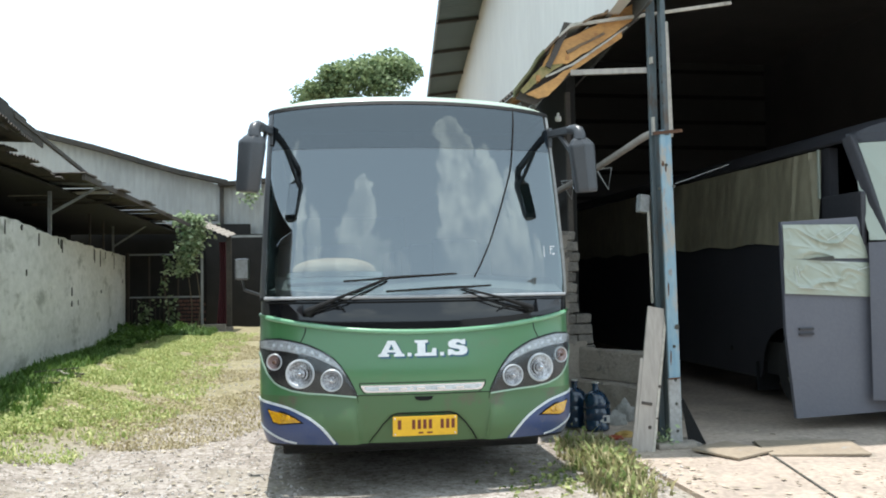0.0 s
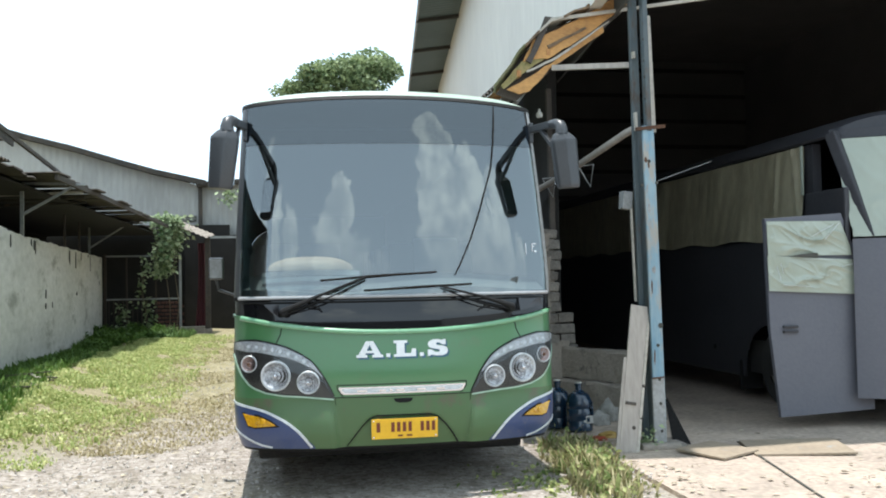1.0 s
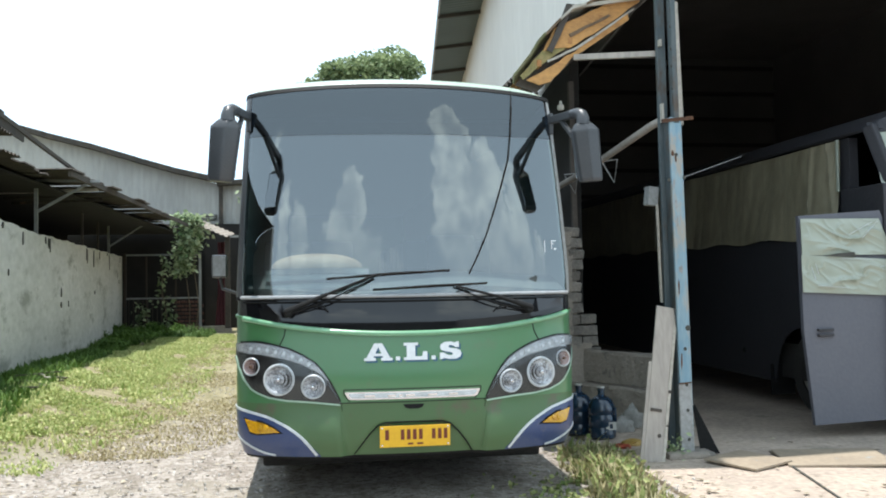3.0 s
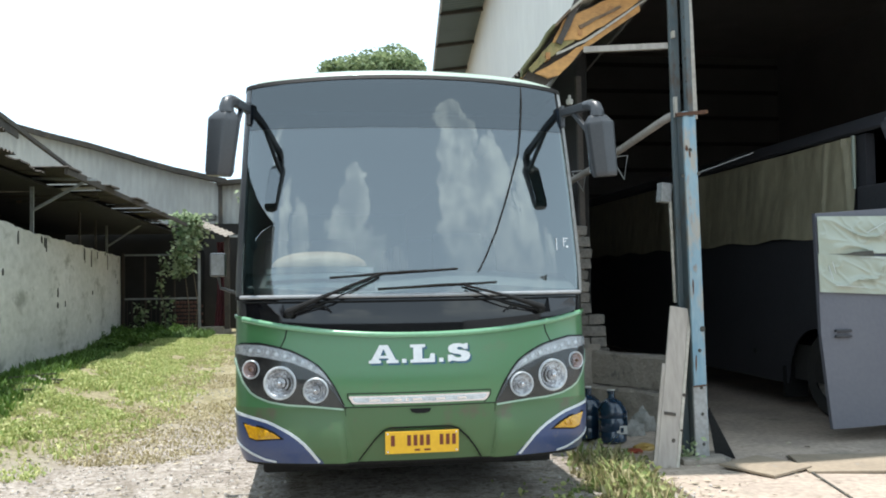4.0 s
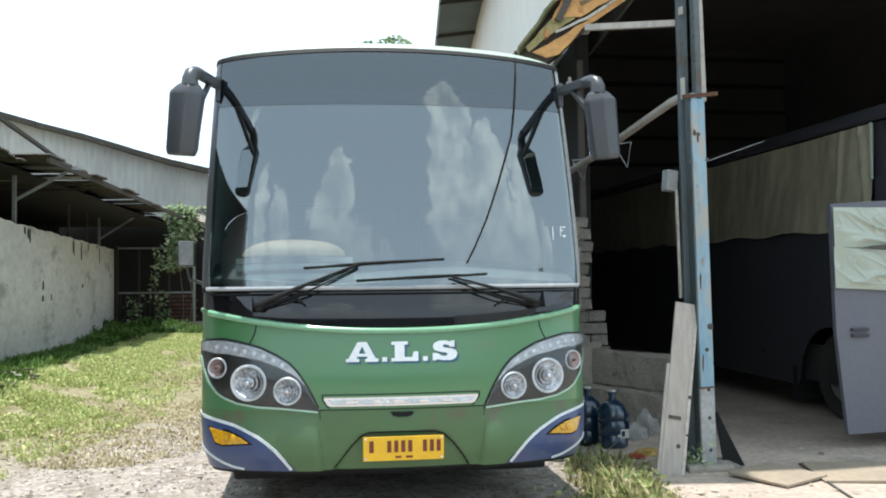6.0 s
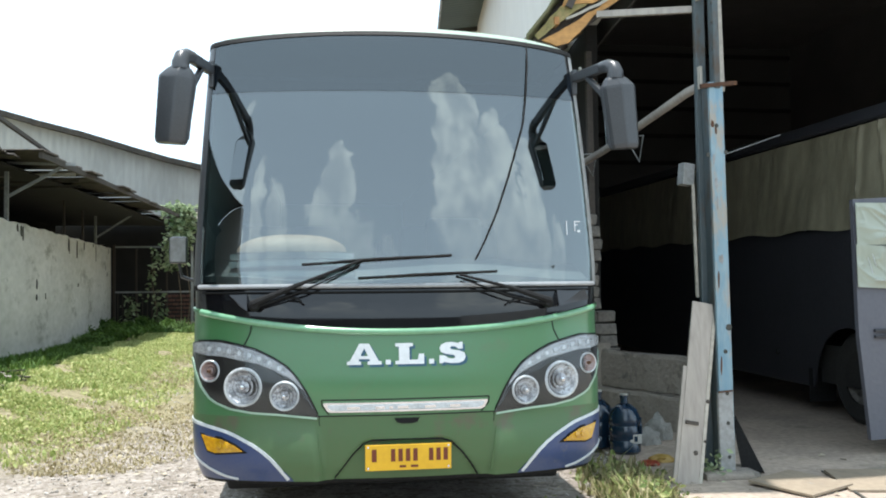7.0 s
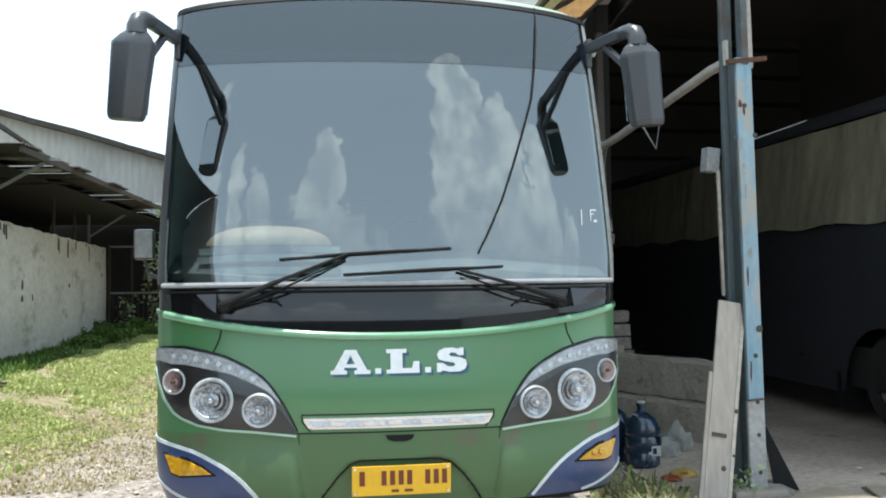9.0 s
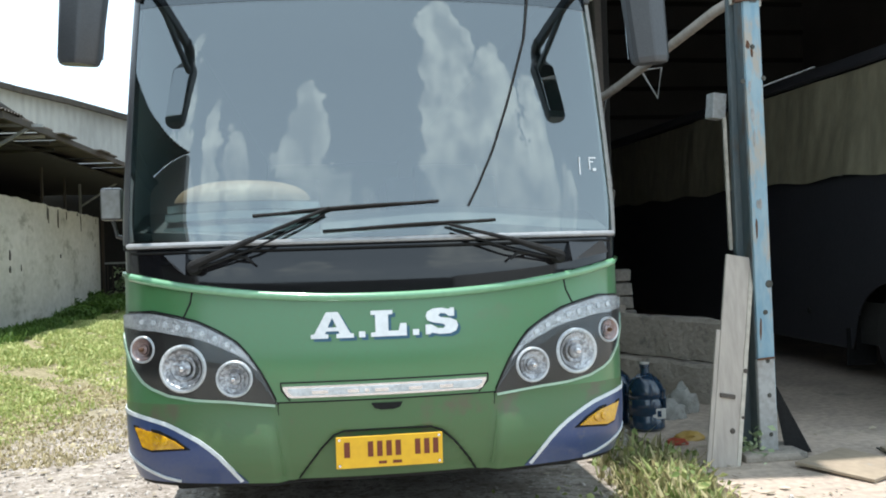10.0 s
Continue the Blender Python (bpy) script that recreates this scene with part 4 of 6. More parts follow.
for b in BLOCKS:
    skin_shape("name_block_shadow", [(x + 0.013, z - 0.013) for x, z in b], 0.003, 0.005, M["lightblue"], bus)
    skin_shape("name_block", b, 0.0055, 0.004, M["white"], bus, "white vinyl block")


# wipers
def wiper(pivot, elbow, a, b):
    P = lambda q, off: skin_xz(q[0], q[1], off)
    piv = part("wiper", lathe([(0.0, -0.03), (0.03, -0.03), (0.034, 0.03), (0.02, 0.05), (0, 0.052)], 14, Matrix.Translation(P(pivot, 0.01)) @ pose(0, 0, 0, 90, 0, 0)), M["rubber"], bus, "black windscreen wiper", True)
    m1 = tuple(pivot[i] + (elbow[i] - pivot[i]) * 0.45 for i in (0, 1))
    bm = bmesh.new()
    add_tube(bm, [P(pivot, 0.05), P(m1, 0.055)], 0.021, 8, 0.012)
    add_tube(bm, [P(m1, 0.055), P(elbow, 0.045)], 0.010, 8, 0.007)
    dz = 0.045
    add_tube(bm, [P((pivot[0], pivot[1] - 0.02), 0.04), P((m1[0], m1[1] - dz), 0.045), P((elbow[0] * 0.96 + pivot[0] * 0.04, elbow[1] - 0.03), 0.04)], 0.006, 6)
    part("wiper_arm", bm, M["rubber"], piv, "", True)
    nz = (pivot[0] * 0.72 + elbow[0] * 0.28, pivot[1] * 0.80 + elbow[1] * 0.20 - 0.015)
    part("washer_nozzle", tube([P(nz, 0.02), P((nz[0] * 0.90, nz[1] - 0.004), 0.04), P((nz[0] * 0.86, nz[1] - 0.026), 0.03)], 0.007, 6), M["rubber"], piv, "", True)
    n = 14
    bm = bmesh.new()
    add_tube(bm, [P((a[0] + (b[0] - a[0]) * i / n, a[1] + (b[1] - a[1]) * i / n), 0.012) for i in range(n + 1)], 0.008, 6)
    add_tube(bm, [P((a[0] + (b[0] - a[0]) * (0.2 + 0.6 * i / n), a[1] + (b[1] - a[1]) * (0.2 + 0.6 * i / n) + 0.004 * math.sin(math.pi * i / n)), 0.030) for i in range(n + 1)], 0.007, 6)
    part("wiper_blade", bm, M["rubber"], piv, "", True)


wiper((-0.838, 1.352), (-0.233, 1.603), (-0.578, 1.579), (0.265, 1.627))
wiper((0.825, 1.352), (0.299, 1.513), (-0.268, 1.50), (0.53, 1.534))
for s in (-1, 1):
    corners = [(0.875, 1.325, 0.060), (1.075, 1.360, 0.050), (1.09, 1.430, 0.002), (0.90, 1.430, 0.002)] if s > 0 else [(0.865, 1.318, 0.052), (0.905, 1.345, 0.060), (0.985, 1.412, 0.004), (0.885, 1.415, 0.004)]
    bm = bmesh.new()
    a = [bm.verts.new(skin_xz(s * x, z, off)) for x, z, off in corners]
    b = [bm.verts.new(skin_xz(s * x, z, -0.012)) for x, z, off in corners]
    bm.faces.new(a)
    bm.faces.new(b[::-1])
    for i in range(4):
        bm.faces.new((a[i], b[i], b[(i + 1) % 4], a[(i + 1) % 4]))
    part("mask_corner", bm, M["black"], bus, "tilted gloss black corner panel")


# mirrors on bent arms
def side_mirror(s):
    x0, y0, turn = 1.232 if s > 0 else -1.255, -0.08, s * 9.0
    place = Matrix.Translation((x0, y0, 2.222)) @ pose(0, 0, 0, 0, -s * 4.5, turn) @ Matrix.Diagonal((1.0, 1.0, 1.02, 1))
    # housing: flat back, front folded along an upright ridge, tapering a little downwards
    half = [(-0.094, 0.045), (-0.098, 0.0), (-0.088, -0.026), (-0.030, -0.064), (-0.020, -0.071), (-0.008, -0.070), (0.070, -0.050), (0.090, -0.030), (0.098, 0.004), (0.094, 0.045), (0.06, 0.056), (-0.06, 0.056)]
    half = [(x * s, y) for x, y in half]
    bm = bmesh.new()
    rings = []
    for z, k, push in ((0.0, 0.74, -0.010), (0.008, 0.81, -0.009), (0.026, 0.87, -0.008), (0.17, 0.93, -0.004), (0.335, 1.0, 0.0), (0.350, 0.985, 0.0), (0.385, 0.72, 0.008), (0.400, 0.56, 0.012)):
        rings.append([bm.verts.new((x * k - s * push, y * k, z)) for x, y in half])
    for r0, r1 in zip(rings, rings[1:]):
        for i in range(len(half)):
            bm.faces.new((r0[i], r0[(i + 1) % len(half)], r1[(i + 1) % len(half)], r1[i]))
    bm.faces.new(rings[0][::-1])
    bm.faces.new(rings[-1])
    bm.transform(place)
    housing = part("side_mirror", bm, M["plastic"], bus, "dark grey side mirror on a bent arm", s < 0)
    part("mirror_glass", box((0, 0.058, 0.19), (0.150, 0.006, 0.31), None, 0.002), M["mirror"], housing).matrix_local = place
    # rounded elbow rising from the housing and bending to the windscreen pillar
    root = Vector((s * 1.118, 0.50, 2.75))
    top = place @ Vector((-s * 0.014, 0.0, 0.392))
    bm = tube([top, top + Vector((0, 0, 0.035)), top + Vector((-s * 0.006, 0.012, 0.068)), top + Vector((-s * 0.024, 0.045, 0.085)), top + Vector((-s * 0.045, 0.10, 0.088))], 0.050, 14, 0.034)
    part("mirror_elbow", bm, M["plastic"], housing, "", True)
    part("mirror_arm", bar(top + Vector((-s * 0.030, 0.06, 0.088)), root, 0.046, 0.058, 0.010), M["plastic"], housing)
    part("mirror_brace", bar(root.lerp(top, 0.30) + Vector((0, 0, 0.02)), place @ Vector((-s * 0.07, 0.03, 0.30)), 0.030, 0.034, 0.008), M["plastic"], housing)
    part("mirror_mount", box(root + Vector((-s * 0.004, 0.0, -0.03)), (0.03, 0.06, 0.16), None, 0.008), M["plastic"], housing)


side_mirror(-1)
side_mirror(1)
low = part("lower_mirror", box((-1.375, 1.0, 1.69), (0.115, 0.07, 0.175), None, 0.02), M["plastic"], bus, "small grey lower mirror", True)
part("lower_mirror_glass", box((-1.375, 0.962, 1.69), (0.095, 0.004, 0.15), None, 0.001), M["steel"], low)
part("lower_mirror_arm", tube([(-1.375, 1.01, 1.61), (-1.36, 1.03, 1.52), (-1.22, 1.05, 1.47)], 0.012, 8), M["plastic"], low, "", True)

# behind the windscreen
def dash_at(a, b):
    u = (2 * a - 1) * 0.955
    p = bus_skin(u, 1.50)
    return Vector((p.x, p.y + 0.05 + 0.75 * b, 1.50 + 0.10 * min(1, b * 2.2) + 0.02 * math.sin(5 * u)))


dash = shell("dashboard", dash_at, 30, 10, 0.04, M["dashdark"], bus, "dark grey dashboard")
part("dash_body", box((0, 0.98, 1.16), (2.2, 0.36, 0.86), None, 0.04), M["dashdark"], dash)
for k, (z, d) in enumerate(((1.535, 0.0), (1.60, 0.06), (1.645, 0.12))):
    shell("dash_ledge", lambda a, b: Vector((-1.0 + 0.72 * a, bus_skin(-0.82 + 0.58 * a, 1.55).y + 0.07 + d + 0.22 * b, z + 0.012 * math.sin(3 * a))), 12, 3, 0.035, M["dash"], dash, "pale grey dash ledge")


def cushion_at(a, b):
    t, r = 2 * math.pi * a, math.sin(b * math.pi / 2)
    x = -0.64 + 0.31 * r * math.cos(t)
    return Vector((x, bus_skin(-0.5, 1.65).y + 0.24 + 0.15 * r * math.sin(t), 1.655 + 0.095 * math.sqrt(max(0, 1 - r**2.4))))


shell("dash_cushion", cushion_at, 32, 10, 0.01, M["cushion"], dash, "beige padded dome on the dash")
CABLE = [(0.80, 2.955), (0.79, 2.80), (0.765, 2.60), (0.735, 2.42), (0.679, 2.253), (0.62, 2.08), (0.54, 1.87), (0.46, 1.70), (0.405, 1.60)]
part("aerial_cable", tube([skin_xz(x, z, 0.008) for x, z in CABLE], 0.0048, 6), M["rubber"], bus, "thin black cable down the windscreen", True)
for x, z, w, h in ((1.058, 1.83, 0.040, 0.007), (1.041, 1.80, 0.006, 0.06), (1.068, 1.772, 0.020, 0.014), (0.985, 1.79, 0.006, 0.085), (1.052, 1.81, 0.020, 0.006)):
    skin_shape("sticker", [(x - w / 2, z - h / 2), (x + w / 2, z - h / 2), (x + w / 2, z + h / 2), (x - w / 2, z + h / 2)], 0.004, 0.002, M["whiteline"], bus)
# driver's wheel, seats and ceiling lining
swheel = part("steering_wheel", lathe([(0.20, -0.015), (0.22, 0.0), (0.20, 0.015), (0.185, 0.0), (0.20, -0.015)], 28, pose(0.58, 1.05, 1.52, 35, 0, 0)), M["rubber"], bus, "", True)
part("steering_column", tube([(0.58, 1.05, 1.52), (0.58, 0.9, 1.2)], 0.03), M["rubber"], swheel)
part("ceiling_lining", box((0, 6.35, 2.85), (2.15, 10.4, 0.03)), M["lining"], bus)


def coach_seat(x, y):
    seat = new("seat")
    seat.location = (x, y, 0.77)
    part("cushion", box((0, 0, 0.36), (0.44, 0.46, 0.14), None, 0.03), M["seat"], seat)
    part("backrest", box((0, 0.27, 0.80), (0.44, 0.12, 0.80), pose(0, 0, 0, -10, 0, 0).to_3x3(), 0.04), M["seat"], seat)
    part("seat_leg", box((0, 0.05, 0.145), (0.3, 0.3, 0.29)), M["under"], seat)
    return seat


first = coach_seat(0.58, 1.75)
first.parent = bus
for k in range(5):
    for x in (-0.95, -0.48, 0.48, 0.95):
        copy_thing(first, pose(x, 2.9 + 0.85 * k, 0.77)).parent = bus


# ---- setting ----
def axis_steps(dense, step, far):
    a, b = dense
    mid = list(np.arange(a, b + 1e-6, step))
    out = [8, 20, 50, 120, far]
    return [a - d for d in out[::-1]] + mid + [b + d for d in out]


def bank(x, y):
    """The ground rises in a low bank along the boundary wall."""
    return 0.33 * ease((-2.9 - x) / 1.3) * (1 - 0.8 * ease((y - 6) / 11)) * ease((y + 6) / 6)


def ground_z(x, y):
    z = 0.035 * (noise.noise((x * 0.5, y * 0.5, 0)) + 0.5 * noise.noise((x * 1.7, y * 1.7, 3)))
    if x > 1.9:
        return min(z, -0.05)
    if x > -1.3:
        return min(z, 0.0)
    return z + bank(x, y)


def build_ground():
    xs, ys = axis_steps((-9, 9), 0.2, 400), axis_steps((-9, 27), 0.2, 400)
    nx, ny = len(xs), len(ys)
    verts = []
    for y in ys:
        for x in xs:
            z = 0.0
            if -9 <= x <= 9 and -9 <= y <= 27:
                z = ground_z(x, y)
            else:
                z = -0.05
            verts.append((x, y, z))
    faces = [(j * nx + i, j * nx + i + 1, (j + 1) * nx + i + 1, (j + 1) * nx + i) for j in range(ny - 1) for i in range(nx - 1)]
    return tagged(link_mesh("ground", verts, faces, M["ground"], smooth=True), "sunlit pale sandy gravel with a grassy strip", "ground", kind="structure")


build_ground()


def floor_at(a, b):
    y = 0.75 - 1.6 + (20 + 0.85) * b
    return Vector((1.95 + 0.1 * (y - 1) * 0.0 + 12 * a, y, 0.0 + 0.006 * noise.noise((a * 12, b * 20, 0))))


slab = shell("shed_floor", floor_at, 30, 50, 0.15, M["concrete"])
tagged(slab, "worn pale concrete apron and shed floor", "floor", kind="structure")

joint = part("slab_joint", bar((2.80, -0.80, 0.004), (3.30, 1.45, 0.004), 0.018, 0.012), M["walldark"])
tagged(joint, "dark joint line in the concrete apron", "joint", kind="structure")

# left boundary wall, runs slightly askew
WA, WB = Vector((-4.15, 0.0, 0)), Vector((-6.41, 22.7, 0))
WD = (WB - WA).normalized()
WN = Vector((WD.y, -WD.x, 0))


def along(d, off=0.0, z=0.0):
    return WA + WD * d + WN * off + Vector((0, 0, z))


LEN = (WB - WA).length


def wall_top(d):
    return 2.42 + 0.012 * math.sin(d * 3.1) + 0.01 * math.sin(d * 7.7) + (0.05 if d < 8.0 else 0.0)


def wall_at(a, b):
    d = LEN * a
    h = wall_top(d)
    return along(d, 0.012 * noise.noise((d * 0.8, b * 2, 0)), -0.1 + (h + 0.1) * b)


wall_left = shell("wall_left", lambda a, b: wall_at(a, b), 120, 10, 0.16, M["wall"])
tagged(wall_left, "stained grey rendered boundary wall", "wall", kind="structure")
rnd = random.Random(5)
for k in range(20):
    d = 5.6 + 16.8 * rnd.random() ** 1.2
    top = k < 13
    h = (0.10 + 0.35 * rnd.random() ** 2) if top else 0.08 + 0.14 * rnd.random()
    z = wall_top(d) - 0.02 - (0 if top else 0.35 + 1.0 * rnd.random())
    w = 0.02 + 0.035 * rnd.random()
    bm = bmesh.new()
    pts = []
    n = 11
    for j in range(n):
        t = 2 * math.pi * j / n
        q = 0.5 + 0.7 * rnd.random()
        pts.append(bm.verts.new(along(d + w * math.cos(t) * q, 0.012, z - h / 2 + h / 2 * math.sin(t) * (0.7 + 0.3 * rnd.random()))))
    f = bm.faces.new(pts)
    r = bmesh.ops.extrude_face_region(bm, geom=[f])
    bmesh.ops.translate(bm, verts=[v for v in r["geom"] if isinstance(v, bmesh.types.BMVert)], vec=WN * -0.05)
    part("crack", bm, M["walldark"], wall_left)

# added out of view, so the mask's lower part mirrors something dark
rear = part("wall_rear", box((0, -26, 1.30), (80, 0.3, 2.8)), M["farwall"])
tagged(rear, "unseen dark wall added for the bus front to mirror", "wall", kind="structure")

# added out of view, shapes the dark wedge mirrored in the windscreen
yard_wall = part("wall_side", box((9.2, -17.0, 1.6), (0.3, 18.0, 3.4)), M["sidewall"])
tagged(yard_wall, "unseen grey wall added for the windscreen to mirror", "wall", kind="structure")

# left lean-to behind the wall
shed_l = thing("lean_to", (-5.5, 10, 0), "dark open lean-to with rusty roof sheets on steel struts", "shed")
SO = Vector((-5.5, 10, 0))


def lp(name, bm, material, label=""):
    bm.transform(Matrix.Translation(-SO))
    return part(name, bm, material, shed_l, label)


def lsheet(a, b, c, pitch, depth, material=None):
    return corrugated("roof_sheet", Vector(a) - SO, Vector(b) - SO, Vector(c) - SO, pitch, depth, material or M["rusty"], shed_l, "rusty corrugated roof sheet")


for k in range(20):
    y0 = 8.5 + 0.87 * k
    sag = 0.025 * math.sin(k * 1.1)
    x0 = -4.32 - 0.07 * math.sin(k * 1.7) - 0.05 * (k % 3)
    x0 = -5.0 if k > 13 else x0
    lsheet((x0, y0, 3.36 + sag), (x0 - 0.02, y0 + 0.93, 3.39 + sag), (x0 - 4.6, y0, 3.30 + sag), 0.12, 0.018)
re_ = random.Random(8)
lsheet((-3.46, -3.1, 3.44), (-3.68, -0.78, 3.43), (-8.8, -3.1, 3.52), 0.14, 0.018)
for k in range(8):
    y0 = -0.8 + 0.8 * k
    x0 = -3.68 - 0.105 * (y0 + 0.8) * 0.9 + re_.uniform(-0.05, 0.05)
    lsheet((x0, y0, 3.43 + re_.uniform(-0.01, 0.02)), (x0 - 0.06, y0 + 0.86, 3.43), (-8.8, y0, 3.52), 0.12, 0.018)
# sheets torn back from the eave
for k in range(7):
    y0 = 4.85 + 0.56 * k
    x0 = -4.42 - 0.03 * k - re_.uniform(0, 0.16)
    lsheet((x0, y0, 3.27 + re_.uniform(-0.02, 0.02)), (x0 - re_.uniform(-0.05, 0.10), y0 + 0.60, 3.28), (-8.8, y0, 3.36), 0.12, 0.018)
# sheet and inner wall are added, coloured as the shade under the roof
lp("roof_lining", box((-6.95, 10.7, 3.20), (4.0, 27.6, 0.03)), M["shade_black"])
lp("inner_wall", box((-7.22, 10.7, 1.65), (0.10, 29, 3.3), pose(0, 0, 0, 0, 0, 5.7).to_3x3()), M["shade_black"])
lp("eave_beam", bar((-4.29, 4.74, 3.61), (-4.72, 10.9, 3.50), 0.045, 0.055), M["darkwood"])
for (ya, yb), h in zip(((3.3, 4.5), (4.4, 5.4), (5.3, 6.4)), (0.32, 0.26, 0.18)):
    xa, xb = -4.29 - 0.07 * (ya - 4.74), -4.29 - 0.07 * (yb - 4.74)
    lp("eave_flap", bar((xa, ya, 3.55), (xb, yb, 3.54), 0.02, h), M["rusty"], "ragged hanging roof edge")
lp("eave_beam", bar((-4.38, 8.6, 3.30), (-4.40, 22.4, 3.34), 0.05, 0.09), M["darkwood"])
for d, reach, low_end, high_end in ((9.8, 0.72, 2.80, 3.27), (20.05, 1.05, 2.62, 3.36)):
    foot, top = along(d, -0.08, 2.40), along(d, -0.08, 3.32)
    lp("strut_post", bar(foot, top, 0.055), M["steel"], "grey steel strut")
    lp("strut_brace", bar(along(d, -0.06, low_end), along(d, reach, high_end), 0.045), M["steel"])
    lp("strut_arm", bar(top, along(d, reach + 0.2, 3.31), 0.04), M["steel"])
for d in (15.2, 17.9):
    lp("strut_post", bar(along(d, -0.10, 2.40), along(d, -0.10, 3.30), 0.045), M["darkwood"], "thin dark post")
for k, (d, reach) in enumerate(((10.6, 0.8), (11.3, 0.75), (12.0, 0.7))):
    lp("cross_batten", bar(along(d, -0.9, 3.18 - 0.03 * k), along(d, reach, 3.25 - 0.03 * k), 0.03, 0.05), M["wood_pale"] if k == 0 else M["rusty"])
for x in (-5.2, -6.1, -7.0):
    lp("purlin", bar((x, 1.5, 3.24), (x - 0.6, 24, 3.26), 0.05, 0.08), M["darkwood"])
# end wall coloured as the darkness behind the gate
lp("end_wall", box((-5.9, 26.2, 1.81), (6.2, 0.15, 3.62)), M["shade_black"])
lp("near_wall", box((-6.25, -3.1, 1.7), (5.5, 0.15, 3.4)), M["sidewall"])

# gate at the wall's far end, with a brick lattice beside it
gate = thing("gate", (-5.25, 22.75, 0), "rusty bar gate overgrown with ivy", "gate")
for x in (-6.33, -5.7, -5.25, -4.83, -4.1):
    w = 0.07 if x in (-6.33, -4.1) else 0.045
    part("gate_post", bar((x + 5.25, 0, -0.05), (x + 5.25, 0, 2.52 if w > 0.05 else 2.45), w), M["steel"] if x == -4.1 else M["darkrust"], gate)
for z in (0.25, 1.13, 2.46):
    part("gate_rail", bar((-1.08, 0.0, z), (1.15, 0.0, z), 0.05), M["darkrust"] if z < 1 else M["steel"], gate)
for k in range(9):
    part("gate_bar", bar((-0.98 + 0.14 * k, 0.03, 0.2), (-0.98 + 0.14 * k, 0.03, 1.12), 0.02), M["darkrust"], gate)
lattice = thing("brick_lattice", (-4.5, 22.95, 0), "red brick lattice wall beside the gate", "wall")
brick_me = None
for r in range(9):
    for c in range(4):
        if brick_me is None:
            b0 = part("brick", box((0, 0, 0), (0.17, 0.09, 0.075), None, 0.006), M["redbrick"], lattice)
            brick_me = b0.data
            b0.location = (-0.32, 0, 0.05)
            continue
        o = new("brick", brick_me)
        o.parent = lattice
        o.location = (-0.32 + 0.205 * c + (0.1 if r % 2 else 0), 0, 0.05 + 0.118 * r)

# the dark end bay: curtain, pillar, sill, canopy sheet
shell("curtain", lambda a, b: Vector((-3.38 - (0.30 - 0.10 * math.sin(2.4 * b)) * (1 - a), 23.1 + 0.035 * math.sin(19 * a + 1.5 * b), 0.25 + 2.6 * b)), 40, 8, 0.012, M["redwall"])
tagged(bpy.data.objects["curtain"], "dark red hanging curtain in a shed bay", "curtain")
pil = thing("shed_pillar", (-3.28, 22.9, 0), "brown timber pillar of the far shed", "pillar")
part("shaft", box((0, 0, 1.5), (0.16, 0.16, 3.1), None, 0.01), M["rusty"], pil)
part("foot", box((0, 0, 0.05), (0.24, 0.24, 0.22), None, 0.02), M["mortar"], pil)
sill = part("low_sill", box((-3.75, 22.8, 0.12), (0.75, 0.2, 0.26), None, 0.02), M["mortar"])
tagged(sill, "low grey masonry sill", "sill", kind="structure")
lint = part("bay_lintel", bar((-3.25, 22.9, 3.02), (-1.4, 22.9, 3.04), 0.05, 0.07), M["steel"])
tagged(lint, "thin grey eave strip over the far bay", "trim", kind="structure")
# the bay's shade is put into this wall's colour
bay = part("bay_back_wall", box((-2.2, 26.0, 1.6), (4.2, 0.15, 3.3)), M["shade_black"])
tagged(bay, "back wall of the far shed, coloured as deep shade", "wall", kind="structure")
can = corrugated("canopy_sheet", (-4.25, 22.2, 3.40), (-3.25, 22.3, 2.98), (-4.15, 24.2, 3.60), 0.15, 0.015, M["mortar"])
tagged(can, "grey corrugated canopy sheet over the far bay", "canopy")

# far white building with a falling roof line
FAR_TOP = ((-14.0, 7.85), (-9.29, 6.55), (-7.81, 6.17), (-5.73, 5.53), (-3.85, 5.03))


def far_wall_at(a, b):
    x = -14 + (14 - 3.85) * a
    top = float(np.interp(x, *zip(*FAR_TOP)))
    return Vector((x, 26.4 + 0.007 * math.sin(x * 2 * math.pi / 0.22), 2.4 + (top - 2.4) * b))


far = thing("far_building", (0, 26.4, 0), "long white corrugated building with a dark roof edge", "building")
FO = Vector((0, 26.4, 0))
shell("wall", lambda a, b: far_wall_at(1 - a, b) - FO, 280, 2, 0.02, M["far_sheet"], far, "white corrugated wall")
shell("wall", lambda a, b: Vector((-3.75 + 2.9 * (1 - a), 0.1 + 0.015 * math.sin(a * 80), 2.6 + 2.55 * b)), 60, 2, 0.02, M["far_sheet"], far, "white corrugated wall")
part("corner_post", box((-3.8, -0.06, 3.8), (0.13, 0.14, 2.6)), M["rusty"], far)
for k in range(7):
    x0 = -14.2 + 1.5 * k
    x1 = x0 + 1.62
    z0, z1 = (float(np.interp(x, *zip(*FAR_TOP))) for x in (x0, x1))
    part("roof_edge", bar((x0, -0.16, z0 + 0.06 - 0.02 * (k % 2)), (x1, -0.18, z1 + 0.05), 0.6, 0.17), M["rusty"], far)
part("roof_edge", bar((-3.9, -0.1, 5.02), (-0.9, -0.1, 5.28), 0.6, 0.15), M["rusty"], far)
vent = part("vent", box((-4.2, -0.06, 3.86), (0.52, 0.06, 0.20), None, 0.01), M["walldark"], far, "dark wall vent")
for k in range(3):
    part("slat", box((-4.2, -0.10, 3.80 + 0.06 * k), (0.48, 0.03, 0.015)), M["far_sheet"], vent)

